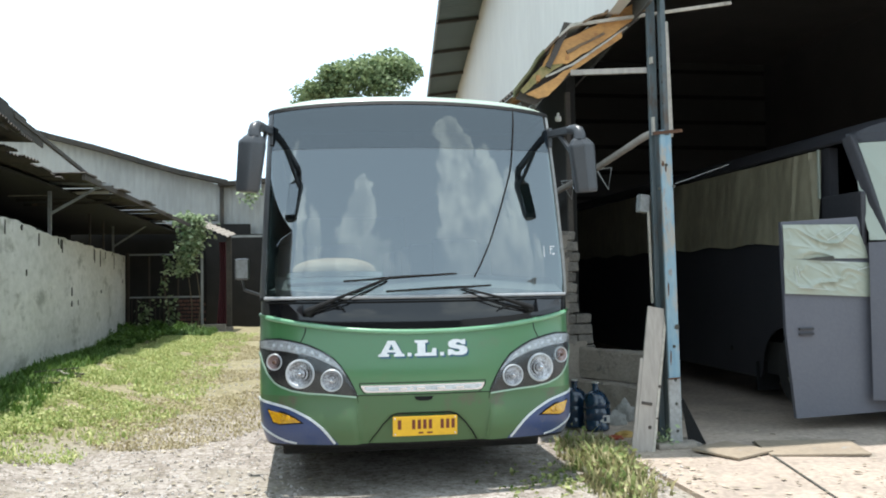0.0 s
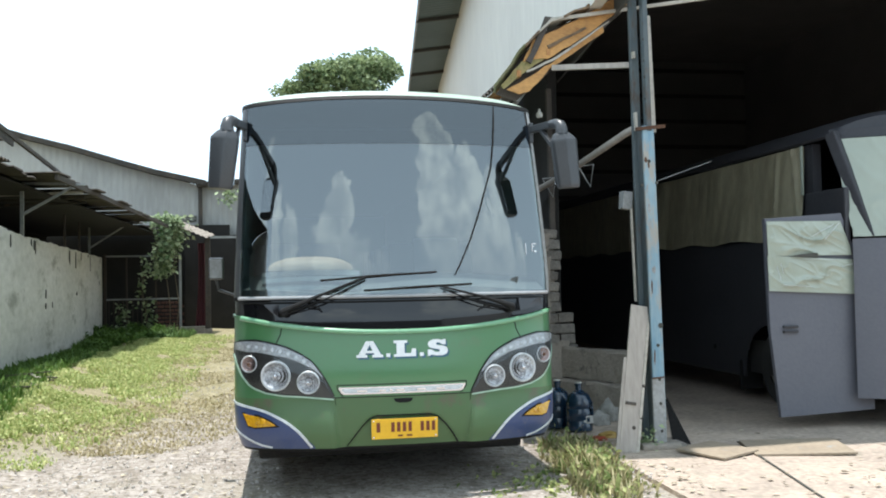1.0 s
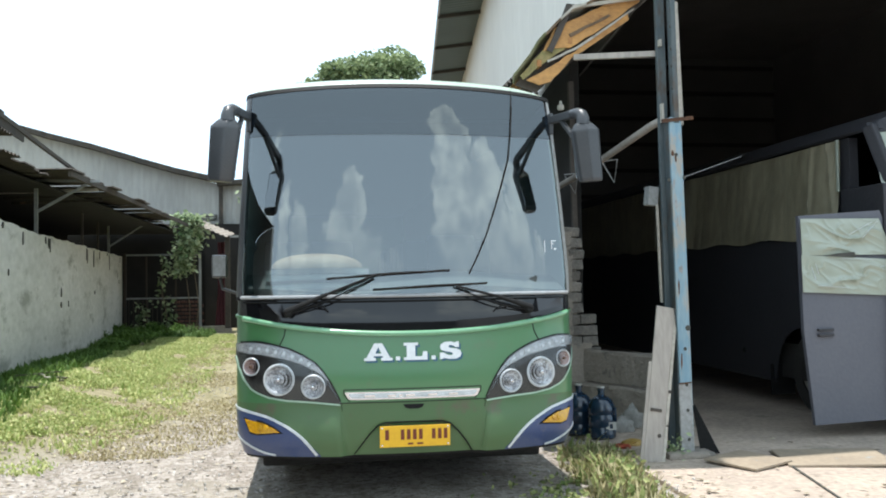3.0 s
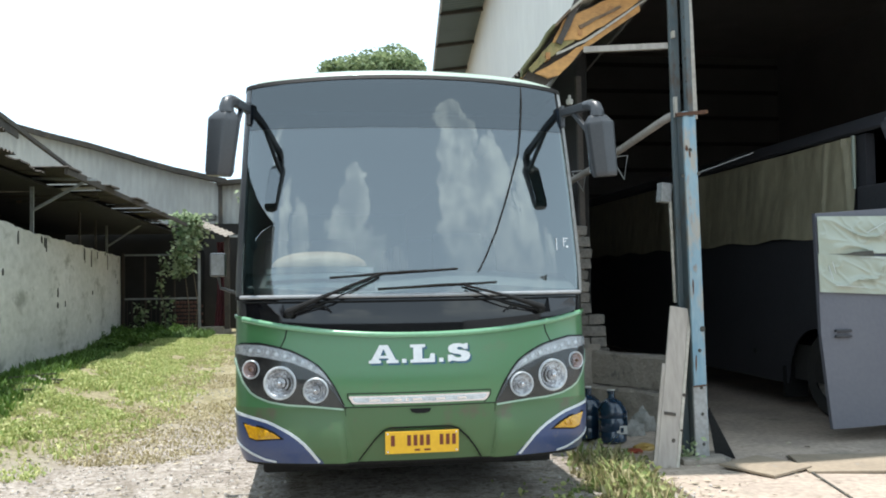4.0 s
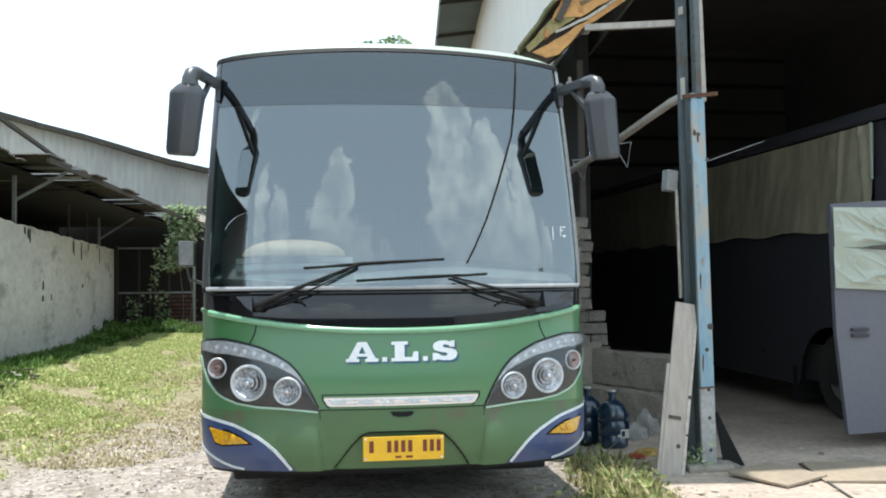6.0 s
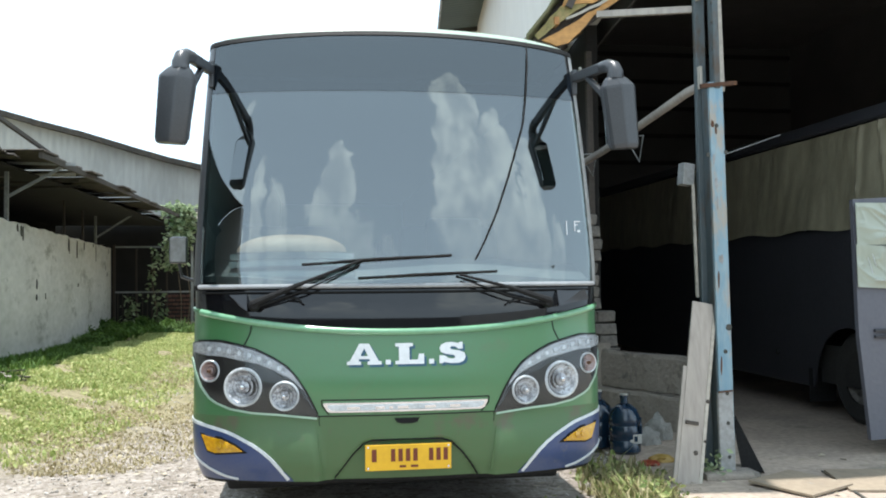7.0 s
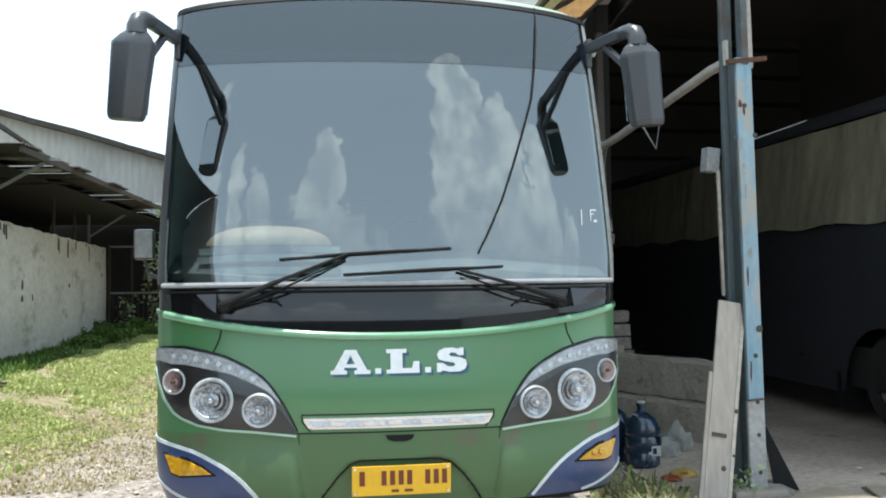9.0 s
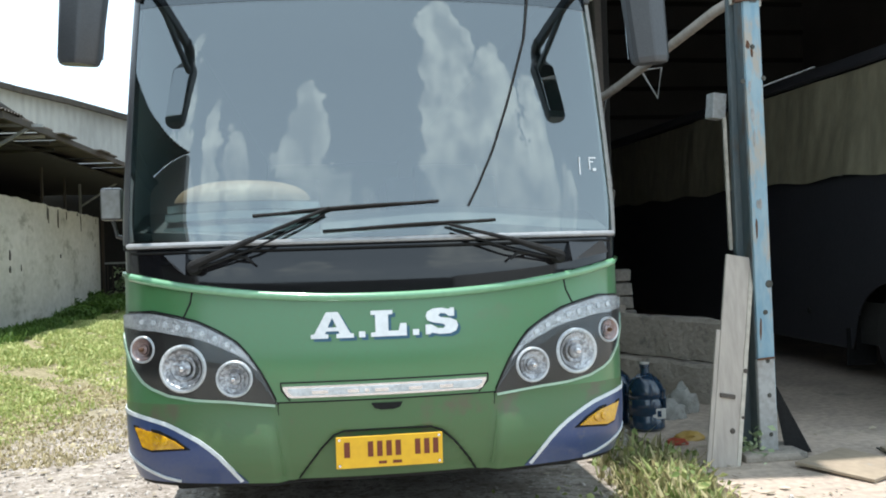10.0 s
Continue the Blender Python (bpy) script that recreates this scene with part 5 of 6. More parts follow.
# tall warehouse on the other side
def prism_flat(poly, z0, z1):
    """A flat polygon (x, y) between two heights."""
    bm = bmesh.new()
    p = [bm.verts.new((x, y, z0)) for x, y in poly]
    q = [bm.verts.new((x, y, z1)) for x, y in poly]
    bm.faces.new(p[::-1])
    bm.faces.new(q)
    for i in range(len(poly)):
        j = (i + 1) % len(poly)
        bm.faces.new((p[i], p[j], q[j], q[i]))
    return bm


ware = thing("warehouse", (2.5, 4.2, 0), "tall white warehouse with a grey-green overhanging roof", "building")
HD = Vector((0.107, 0.994, 0))
HN = Vector((-0.994, 0.107, 0))


def hw(d, off, z):
    return HD * d + HN * off + Vector((0, 0, z))


shell("wall", lambda a, b: hw(-2.9 + 40 * a, 0, 4.2 + 4.45 * b), 40, 4, 0.12, M["white_sheet"], ware, "smooth white wall")
# lower wall gets a near-black colour in place of shade
shell("wall", lambda a, b: hw(0.15 + 36.85 * a, 0, -0.1 + 4.3 * b), 30, 4, 0.12, M["shade_black"], ware, "lower wall coloured as shade")
for k in range(26):
    d = -3.2 + 1.6 * k
    a, b, c = hw(d, 0.02, 8.62), hw(d + 1.62, 0.02, 8.62), hw(d, 1.22, 8.47)
    corrugated("roof_sheet", a, b, c, 0.2, 0.025, M["green_sheet"], ware, "grey-green eave sheet")
    if k % 2:
        continue
    part("eave_rib", bar(hw(d, 0.02, 8.54), hw(d, 1.24, 8.40), 0.06, 0.10), M["rusty"], ware)
part("fascia", bar(hw(-3.2, 1.23, 8.47), hw(38, 1.23, 8.47), 0.05, 0.14), M["steel"], ware)
part("roof", prism_flat([(-0.32, -3.0), (12.6, -3.0), (12.9, 33.0), (3.6, 33.0)], 8.70, 8.80), M["dimwall"], ware)
# dark sheet added over the white wall so the inside reads as shade
shell("inner_lining", lambda a, b: hw(-2.85 + 36 * (1 - a), -0.14, 4.15 + 4.5 * b), 10, 2, 0.03, M["shade_grey"], ware)
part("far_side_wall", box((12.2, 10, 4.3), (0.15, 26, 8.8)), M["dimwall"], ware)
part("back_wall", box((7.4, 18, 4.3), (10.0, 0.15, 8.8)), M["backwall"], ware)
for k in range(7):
    part("girt", bar((2.5, 17.86, 3.3 + 0.85 * k), (12.1, 17.86, 3.3 + 0.85 * k), 0.10, 0.12), M["shade_black"], ware, "dark horizontal girt")
# gable and lining added above the view to keep skylight out of the shed
part("front_gable", box((6.1, -2.95, 6.95), (12.9, 0.12, 3.5)), M["white_sheet"], ware)
part("gable_lining", box((6.1, -2.86, 6.95), (12.9, 0.04, 3.5)), M["shade_grey"], ware)

# open shed beside the bus: roof, posts
SHED = Vector((2.5, 1.48, 0))
shed = thing("open_shed", SHED, "open shed with patched timber roof edge and blue post", "shed")


def sp(name, bm, material, label="", parent=None, smooth=False):
    bm.transform(Matrix.Translation(-SHED))
    return part(name, bm, material, parent or shed, label, smooth)


# the roof rises away from the bus
def roof_z(x):
    return 3.46 + 0.72 * (x - 1.23)


# lean-to sheets between the wall and the low eave
for k in range(9):
    y0 = 2.12 + 1.6 * k
    wob = 0.04 * math.sin(k * 1.3)
    right = 2.42 + 0.107 * (y0 - 4.2)
    a = Vector((1.24 + wob, y0, roof_z(1.24))) - SHED
    b = Vector((1.24 + wob, y0 + 1.68, roof_z(1.24) + 0.02)) - SHED
    c = Vector((max(right, 2.3), y0, roof_z(2.45))) - SHED
    corrugated("roof_sheet", a, b, c, 0.14, 0.02, M["rusty"], shed, "dark rusty roof sheet")
# timber verge, seen from below: orange boards, pale battens, mossy edge
VERGE = (
    (((1.46, 3.67), (1.58, 3.88), (2.01, 4.08), (2.42, 4.33), (2.60, 4.42), (2.60, 4.30), (2.10, 3.93), (1.72, 3.70)), 1.985, "slope_wood"),
    (((1.24, 3.43), (1.46, 3.67), (1.67, 3.76), (1.72, 3.72), (1.40, 3.50), (1.28, 3.40)), 1.995, "moss_wood"),
    (((1.31, 3.40), (1.62, 3.57), (1.80, 3.70), (2.30, 4.05), (2.30, 3.98), (1.74, 3.60), (1.53, 3.38), (1.42, 3.35)), 2.010, "slope_wood"),
    (((1.50, 3.57), (1.82, 3.735), (2.35, 4.09), (2.35, 4.075), (1.83, 3.715), (1.51, 3.555)), 1.990, "wood_pale"),
    (((1.70, 3.82), (2.10, 4.02), (2.11, 4.00), (1.72, 3.79)), 1.972, "brown_wood"),
    (((1.49, 3.66), (1.54, 3.64), (1.745, 4.05), (1.76, 4.10), (1.69, 4.10)), 1.955, "darkwood"),
)
for k, (outline, y, mt) in enumerate(VERGE):
    pts = []
    for (xa, za), (xb, zb) in zip(outline, outline[1:] + outline[:1]):
        for q in range(5):
            x, z = xa + (xb - xa) * q / 5, za + (zb - za) * q / 5
            pts.append((x + 0.012 * noise.noise((x * 11, z * 11, k)), z + 0.012 * noise.noise((x * 11, z * 11, k + 20))))
    sp("verge_board", prism(pts, y, y + 0.025), M[mt], "orange weathered board" if mt == "slope_wood" else "dark old board" if mt == "brown_wood" else "")
sp("verge_infill", prism([(1.22, 3.37), (1.36, 3.57), (1.50, 3.77), (1.74, 4.00), (2.12, 4.16), (2.64, 4.48), (2.52, 4.20), (1.82, 3.64), (1.42, 3.30)], 2.115, 2.14), M["darkwood"])
sp("soffit_board", prism([(1.30, 3.36), (1.34, 3.28), (2.40, 4.14), (2.40, 4.28)], 2.25, 2.9), M["darkwood"])
EDGE = ((1.20, 3.40), (1.36, 3.60), (1.50, 3.80), (1.74, 4.03), (2.12, 4.19), (2.66, 4.52))
for k, ((x0, z0), (x1, z1)) in enumerate(zip(EDGE, EDGE[1:])):
    n = 3 if k > 2 else 2
    for j in range(n):
        xa, za = x0 + (x1 - x0) * j / n, z0 + (z1 - z0) * j / n
        xb, zb = x0 + (x1 - x0) * (j + 1.15) / n, z0 + (z1 - z0) * (j + 1.15) / n
        dz = 0.012 * math.sin(5 * k + 3 * j)
        sp("edge_sheet", bar((xa, 2.10, za + 0.01 + dz), (xb, 2.08, zb + 0.01 - dz), 0.34, 0.022, 0.004), M["moss"] if k < 2 else M["wood_pale"] if (k + j) % 3 == 0 else M["brown_wood"], "broken roof edge")
for k in range(5):
    t = k * 0.2
    x0, z0 = 1.34 + 0.05 * k, 3.38 + 0.035 * k
    sp("rafter", bar((1.30 + 0.02 * k, 2.25 + 0.75 * k, 3.40), (2.42, 2.25 + 0.75 * k, 4.22), 0.05, 0.09), M["wood"] if k < 2 else M["darkwood"])
for k in range(4):
    sp("batten", bar((1.42 + 0.3 * k, 1.98, roof_z(1.42 + 0.3 * k) - 0.05), (1.44 + 0.3 * k, 9.5, roof_z(1.42 + 0.3 * k) - 0.05), 0.04, 0.06), M["wood"])
sp("tie_rod", bar((1.74, 1.96, 4.07), (3.41, 1.90, 4.33), 0.032), M["wood_pale"], "pale thin rod")
sp("brace", bar((1.76, 2.0, 3.61), (2.40, 1.62, 3.56), 0.045, 0.05), M["plank"], "grey brace")

# the blue post: two channels, with bolt holes, a collar and a rusty strap
post = sp("blue_post", box((2.503, 1.41, 1.48), (0.112, 0.03, 2.94), pose(0, 0, 0, 0.0, -1.0, 0).to_3x3(), 0.008), M["bluepost"], "peeling pale blue steel post")
# web, rear channel and upper length take the tone darkened for shade
sp("post_web", box((2.462, 1.47, 1.48), (0.04, 0.10, 2.94), pose(0, 0, 0, 0.0, -1.0, 0).to_3x3(), 0.006), M["bluepost_shade"], "", post)
sp("post_upper", bar((2.49, 1.43, 2.9), (2.44, 1.43, 6.4), 0.085, 0.05, 0.01), M["bluepost_shade"], "blue upper post in a shaded tone", post)
sp("post_back", bar((2.455, 1.56, 0.02), (2.395, 1.56, 6.4), 0.048, 0.08, 0.01), M["bluepost_shade"], "grey-blue rear channel", post)
sp("post_strip", bar((2.570, 1.50, 2.9), (2.540, 1.50, 4.0), 0.022, 0.05), M["wood_pale"], "", post)
sp("post_sleeve", bar((2.408, 1.515, 2.92), (2.405, 1.515, 3.09), 0.052, 0.02), M["wood_pale"], "", post)
sp("post_sleeve", bar((2.400, 1.515, 3.60), (2.399, 1.515, 3.66), 0.052, 0.02), M["wood_pale"], "", post)
sp("post_strap", bar((2.36, 1.40, 2.915), (2.64, 1.40, 2.945), 0.035, 0.03), M["rust"], "rusty strap", post)
for z, x in ((3.75, 2.47), (3.55, 2.475), (3.40, 2.475), (3.20, 2.48), (2.62, 2.49), (2.40, 2.42), (2.42, 2.56), (1.11, 2.56), (0.93, 2.53), (0.62, 2.535), (0.40, 2.54), (0.15, 2.545)):
    r = 0.026 if z == 1.11 else 0.017
    sp("bolt_hole", lathe([(r, 0), (r * 0.9, 0.006), (0, 0.007)], 10, pose(x - 0.012, 1.397, z, 90, 0, 0)), M["walldark"], "", post)
sp("post_box", box((2.345, 1.66, 2.28), (0.10, 0.09, 0.17), pose(0, 0, 0, 0, 6, 10).to_3x3(), 0.01), M["steel"], "small pale box on the post", post)
sp("post_flake", bar((2.395, 1.60, 1.33), (2.372, 1.60, 2.2), 0.022, 0.02), M["wood_pale"], "", post)
rf = random.Random(15)
for k in range(11):
    z = 0.12 + 2.6 * rf.random()
    x = 2.503 + 0.017 * (z - 1.48) * -1 + rf.uniform(-0.04, 0.04)
    w, h = rf.uniform(0.006, 0.016), rf.uniform(0.02, 0.07)
    poly = [(x + w * math.cos(t * 0.9) * rf.uniform(0.6, 1.2), z + h * math.sin(t * 0.9) * rf.uniform(0.6, 1.2)) for t in range(7)]
    sp("peeled_patch", prism(poly, 1.392, 1.398), M["rust"] if k % 3 == 0 else M["steel"], "", post)
sp("post_foot", box((2.516, 1.408, 0.33), (0.118, 0.034, 0.60), pose(0, 0, 0, 0.0, -1.0, 0).to_3x3(), 0.008), M["steel"], "bare grey lower length", post)
sp("post_seam", bar((2.455, 1.388, 0.632), (2.570, 1.388, 0.640), 0.014, 0.01), M["rust"], "", post)
sp("post_base", box((2.52, 1.46, 0.02), (0.42, 0.34, 0.06), None, 0.02), M["mortar"], "rough mortar footing", post)

# pole under the lean-to with hanging wire brackets
sp("pole", tube([(2.455, 1.60, 2.965), (2.40, 1.75, 2.935), (2.28, 3.4, 2.72), (2.12, 6.2, 2.48)], 0.036, 10), M["plank"], "grey-brown round pole", None, True)
for x, y, s in ((2.30, 2.9, 1.0), (2.24, 4.1, 1.0)):
    pts = [(x, y, 2.76), (x + 0.17 * s, y, 2.78), (x + 0.13 * s, y, 2.54), (x + 0.01, y, 2.74)]
    sp("wire_bracket", tube(pts, 0.009, 6), M["steel"], "bent wire bracket")

sp("rear_post", bar((2.42, 4.32, 2.05), (2.40, 4.32, 3.9), 0.065, 0.065, 0.006), M["darkwood"], "dark brown rear post")
sp("lamp_holder", lathe([(0.0, 0.07), (0.014, 0.07), (0.015, 0.035), (0.033, 0.03), (0.036, 0.0), (0.027, -0.02), (0.0, -0.024)], 14, pose(1.79, 2.6, 3.25)), M["cloth"], "small white lamp holder", None, True)
sp("inner_rod", bar((3.46, 3.5, 2.67), (4.13, 3.5, 2.90), 0.009), M["steel"], "thin pale rod")

# broken brick jamb and low wall
jamb = thing("brick_jamb", (2.42, 4.25, 0), "broken bare brick wall end", "wall")
rb = random.Random(11)
bd = None
for r in range(17):
    z = 0.06 + 0.127 * r
    cols = 4 if r < 5 else (3 if r < 9 else 2)
    for c in range(cols):
        if bd is None:
            bm = box((0, 0, 0), (0.19, 0.20, 0.112), None, 0.016)
            for v in bm.verts:
                v.co += 0.018 * noise.noise_vector(v.co * 14)
            o = part("brick", bm, M["brick"], jamb)
            bd = o.data
        else:
            o = new("brick", bd)
            o.parent = jamb
        last = rb.uniform(-0.05, 0.035) if c == cols - 1 else rb.uniform(-0.01, 0.01)
        o.location = (-0.245 + 0.165 * c + 0.02 * (r % 2) + last, rb.uniform(-0.012, 0.012), z)
        o.rotation_euler = (rb.uniform(-0.05, 0.05), rb.uniform(-0.06, 0.06), rb.choice((0, math.pi)) + rb.uniform(-0.08, 0.08))


def plaster_at(x0, x1, z0, z1, seed):
    def f(a, b):
        z = z0 + (z1 - z0) * b
        x = x0 + (x1 - x0) * a + (0.05 * noise.noise((z * 7, seed, 0)) + 0.02 * noise.noise((z * 23, seed, 5)) if a > 0.8 else 0)
        return Vector((x, -0.112 + 0.006 * noise.noise((x * 20, z * 20, seed)), z))
    return f


part("mortar_core", box((-0.20, 0.01, 1.05), (0.34, 0.15, 2.10), None, 0.01), M["mortar"], jamb)
shell("plaster", plaster_at(-0.36, -0.10, 0.0, 2.10, 1), 8, 60, 0.03, M["mortar"], jamb, "flaking grey plaster")
shell("plaster", plaster_at(-0.36, 0.10, 0.0, 0.80, 4), 10, 30, 0.028, M["mortar"], jamb, "flaking grey plaster")
def rough_bar(a, b, w, h, seed):
    """A cast wall strip with uneven faces and a worn top edge."""
    a, b = Vector(a), Vector(b)
    d = (b - a).normalized()
    side = Vector((d.y, -d.x, 0))
    bm = bmesh.new()
    n, ring = 24, []
    prof = ((-0.5, -0.5), (-0.5, 0.42), (-0.42, 0.5), (0.42, 0.5), (0.5, 0.42), (0.5, 0.0), (0.5, -0.5))
    for i in range(n + 1):
        p = a + (b - a) * i / n
        row = []
        for k, (s, t) in enumerate(prof):
            q = p + side * s * w + Vector((0, 0, t * h))
            q += 0.014 * noise.noise_vector(q * 5 + Vector((seed, k, 0))) + 0.006 * noise.noise_vector(q * 19)
            row.append(bm.verts.new(q))
        ring.append(row)
    m = len(prof)
    for r0, r1 in zip(ring, ring[1:]):
        for k in range(m):
            bm.faces.new((r0[k], r0[(k + 1) % m], r1[(k + 1) % m], r1[k]))
    bm.faces.new(ring[0][::-1])
    bm.faces.new(ring[-1])
    return bm


lowwall = thing("low_wall", (2.95, 3.6, 0), "low grey block wall with a projecting plinth", "wall")
part("upper_course", rough_bar((-0.52, 0.69, 0.55), (0.28, -0.42, 0.51), 0.16, 0.36, 1), M["mortar"], lowwall)
part("plinth", rough_bar((-0.60, 0.62, 0.18), (0.24, -0.54, 0.15), 0.22, 0.36, 2), M["mortar"], lowwall)

# things leaning and lying about the post
plank = thing("plank", (2.055, 1.25, 0), "weathered grey boxed plank leaning against the blue post", "plank")
pr = pose(0, 0, 0, -9, 10.2, 0).to_3x3()


def on_plank(x, y, z):
    return pr @ Vector((x, y, z))


part("face_board", box(on_plank(0.085, 0, 0.675), (0.165, 0.02, 1.34), pr, 0.004), M["plank"], plank)
part("edge_board", box(on_plank(0.182, 0.03, 0.665), (0.028, 0.085, 1.35), pr, 0.005), M["wood_pale"], plank)
part("side_strip", box(on_plank(-0.010, 0.004, 0.43), (0.030, 0.018, 0.85), pr, 0.004), M["plank"], plank)
part("knot_block", box(on_plank(0.075, -0.016, 0.45), (0.10, 0.012, 0.026), pr, 0.003), M["darkwood"], plank)
for x, z, r in ((0.184, 0.62, 0.016), (0.125, 0.24, 0.018), (0.188, 0.33, 0.011)):
    part("knot", lathe([(r, 0), (r * 0.8, 0.004), (0, 0.005)], 10, Matrix.Translation(on_plank(x, -0.012, z)) @ pr.to_4x4() @ pose(0, 0, 0, 90, 0, 0)), M["darkwood"], plank)
wedge = part("dark_offcut", prism([(0.06, 0.0), (0.22, 0.0), (0.02, 0.42), (0.0, 0.40)], 0.0, 0.03), M["rubber"])
wedge.location = (2.62, 1.5, 0.012)
wedge.rotation_euler = (radians(-6), 0, radians(-20))
tagged(wedge, "dark triangular timber offcut leaning on the post", "offcut")


def flat_board(x, y, sx, sy, rz, z=0.02):
    o = part("flat_board", box((0, 0, 0), (sx, sy, 0.02), None, 0.004), M["board"])
    o.location, o.rotation_euler = (x, y, z), (radians(1.5), radians(-1), radians(rz))
    return tagged(o, "pale warped board lying on the concrete", "board", "loose boards")


flat_board(2.88, 1.02, 0.50, 0.50, 28, 0.028)
flat_board(3.62, 1.00, 0.85, 0.60, -14, 0.022)

# water jugs
JUG = [(0.0, 0.0), (0.11, 0.0), (0.132, 0.02), (0.134, 0.10), (0.128, 0.115), (0.134, 0.13), (0.134, 0.22), (0.128, 0.235), (0.134, 0.25), (0.130, 0.31), (0.105, 0.37), (0.06, 0.405), (0.034, 0.42), (0.032, 0.46), (0.038, 0.465), (0.038, 0.485), (0.0, 0.485)]


def jug(x, y, rz, tilt=0.0):
    j = thing("water_jug", (x, y, 0.0), "blue plastic water jug in a shaded tone, with a small label", "jug", "water jugs")
    body = part("body", lathe(JUG, 28), M["jug"], j, "", True)
    part("cap", lathe([(0.036, 0.487), (0.036, 0.50), (0.0, 0.502)], 16), M["cloth"], j)
    part("label", box((0.05, -0.125, 0.13), (0.10, 0.012, 0.075), None, 0.003), M["cloth"], j, "small pale label")
    part("label_mark", box((0.05, -0.133, 0.13), (0.03, 0.004, 0.045)), M["jug"], j)
    part("grip", tube([(0.11, -0.09, 0.30), (0.10, -0.115, 0.24), (0.11, -0.09, 0.17)], 0.012, 8), M["jug"], j)
    j.rotation_euler = (radians(tilt), 0, radians(rz))
    return j


jug(2.09, 2.42, 0, -3)
jug(1.95, 2.72, 40)

# rags and litter at the wall's foot


def crumple(name, place, size, material, seed, label, category):
    bm = bmesh.new()
    bmesh.ops.create_icosphere(bm, subdivisions=3, radius=1.0)
    for v in bm.verts:
        k = 1 + 0.4 * noise.noise(v.co * 1.8 + Vector((seed, 0, 0))) + 0.10 * noise.noise(v.co * 5 + Vector((0, seed, 0)))
        v.co = Vector((v.co.x * size[0] * k, v.co.y * size[1] * k, max(-0.4, v.co.z) * size[2] * k))
    o = part(name, bm, material, None, "", True)
    o.location = (place[0], place[1], place[2] + 0.36 * size[2])
    return tagged(o, label, category)


crumple("rag", (2.60, 2.98, 0.0), (0.12, 0.10, 0.16), M["sack"], 1, "crumpled dirty grey sack by the low wall", "sack")
crumple("rag", (2.42, 2.78, 0.0), (0.11, 0.10, 0.10), M["sack"], 4, "dirty grey cloth heap on the ground", "cloth")
crumple("wrapper", (2.25, 2.02, 0.0), (0.09, 0.06, 0.045), M["yellowpack"], 7, "crumpled yellow wrapper among weeds", "litter")
crumple("wrapper", (2.12, 1.92, 0.0), (0.08, 0.06, 0.03), M["redpack"], 9, "crumpled red wrapper among weeds", "litter")
rd = random.Random(19)
for k in range(9):
    x, y = -4.42 + 0.50 * rd.random(), 5.2 + 1.7 * rd.random()
    o = part("scrap_board", box((0, 0, 0), (rd.uniform(0.22, 0.55), rd.uniform(0.04, 0.10), 0.018), None, 0.004), M["plank"] if k in (2, 5) else M["darkwood"])
    o.location = (x, y, ground_z(x, y) + 0.015 + 0.008 * k)
    o.rotation_euler = (radians(rd.uniform(-6, 6)), radians(rd.uniform(-5, 5)), radians(rd.uniform(-80, 60)))
    tagged(o, "pale dry scrap board in the weeds" if k in (2, 5) else "dark rotten scrap board in the weeds by the wall", "board", "scrap boards")

# ---- the grey coach in the shed ----
B2 = Vector((4.75, 2.0, 0))
coach = thing("grey_coach", B2, "unpainted dark grey coach with windows masked in film, front door open", "bus")


def cp(name, bm, material, label="", parent=None, smooth=False):
    bm.transform(Matrix.Translation(-B2))
    return part(name, bm, material, parent or coach, label, smooth)


def flank_at(a, b):
    y = 1.98 + 10.6 * a
    z = 0.30 + 1.65 * b
    d = math.hypot((y - 3.36), (z - 0.42))
    zz = z
    if abs(y - 3.36) < 0.62 and z < 0.96:
        floor_z = 0.34 + math.sqrt(max(0, 0.62**2 - (y - 3.36) ** 2))
        zz = max(z, min(floor_z, 0.96))
    return Vector((0.0 - 0.02 * math.sin(math.pi * b), y - 2.0, zz))


side = shell("side", lambda a, b: flank_at(1 - a, b), 110, 16, 0.03, M["bus_grey"], coach, "grey primed side in a shaded tone")
cp("wheel_well", box((5.48, 3.36, 0.62), (0.5, 1.24, 0.9)), M["under"])


def film_at(a, b):
    y = 2.62 + 9.9 * a
    z = 1.95 + 1.0 * b
    fold = max(0.0, noise.noise((y * 1.7 + 0.25 * z, 0.4 * z, 3))) ** 1.5 + 0.16 * ease((4.0 - y) / 1.0) * (1 - min(1.0, 4 * abs(noise.noise((y * 3.1 - 0.5 * z, 0.6 * z, 9))))) ** 2
    w = -(0.10 + 0.10 * ease((4.2 - y) / 1.2)) * fold + 0.025 * noise.noise((y * 1.2, z * 0.9, 0)) + 0.010 * noise.noise((y * 7.0, z * 2.0, 8))
    return Vector((-0.03 + w - 0.0 + 0.06 * b, y - 2.0, z + (0.02 * math.sin(y * 5) if b < 0.05 else 0)))


shell("masking_film", lambda a, b: film_at(1 - a, b), 300, 16, 0.004, M["film"], coach, "wrinkled pale masking film over the windows")
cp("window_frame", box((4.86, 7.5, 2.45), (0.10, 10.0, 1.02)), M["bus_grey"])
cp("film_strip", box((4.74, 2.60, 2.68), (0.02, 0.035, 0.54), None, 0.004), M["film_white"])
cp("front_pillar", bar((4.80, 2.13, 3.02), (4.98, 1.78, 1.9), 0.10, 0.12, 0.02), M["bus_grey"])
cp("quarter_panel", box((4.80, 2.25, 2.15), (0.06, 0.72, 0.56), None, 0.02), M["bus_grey"])


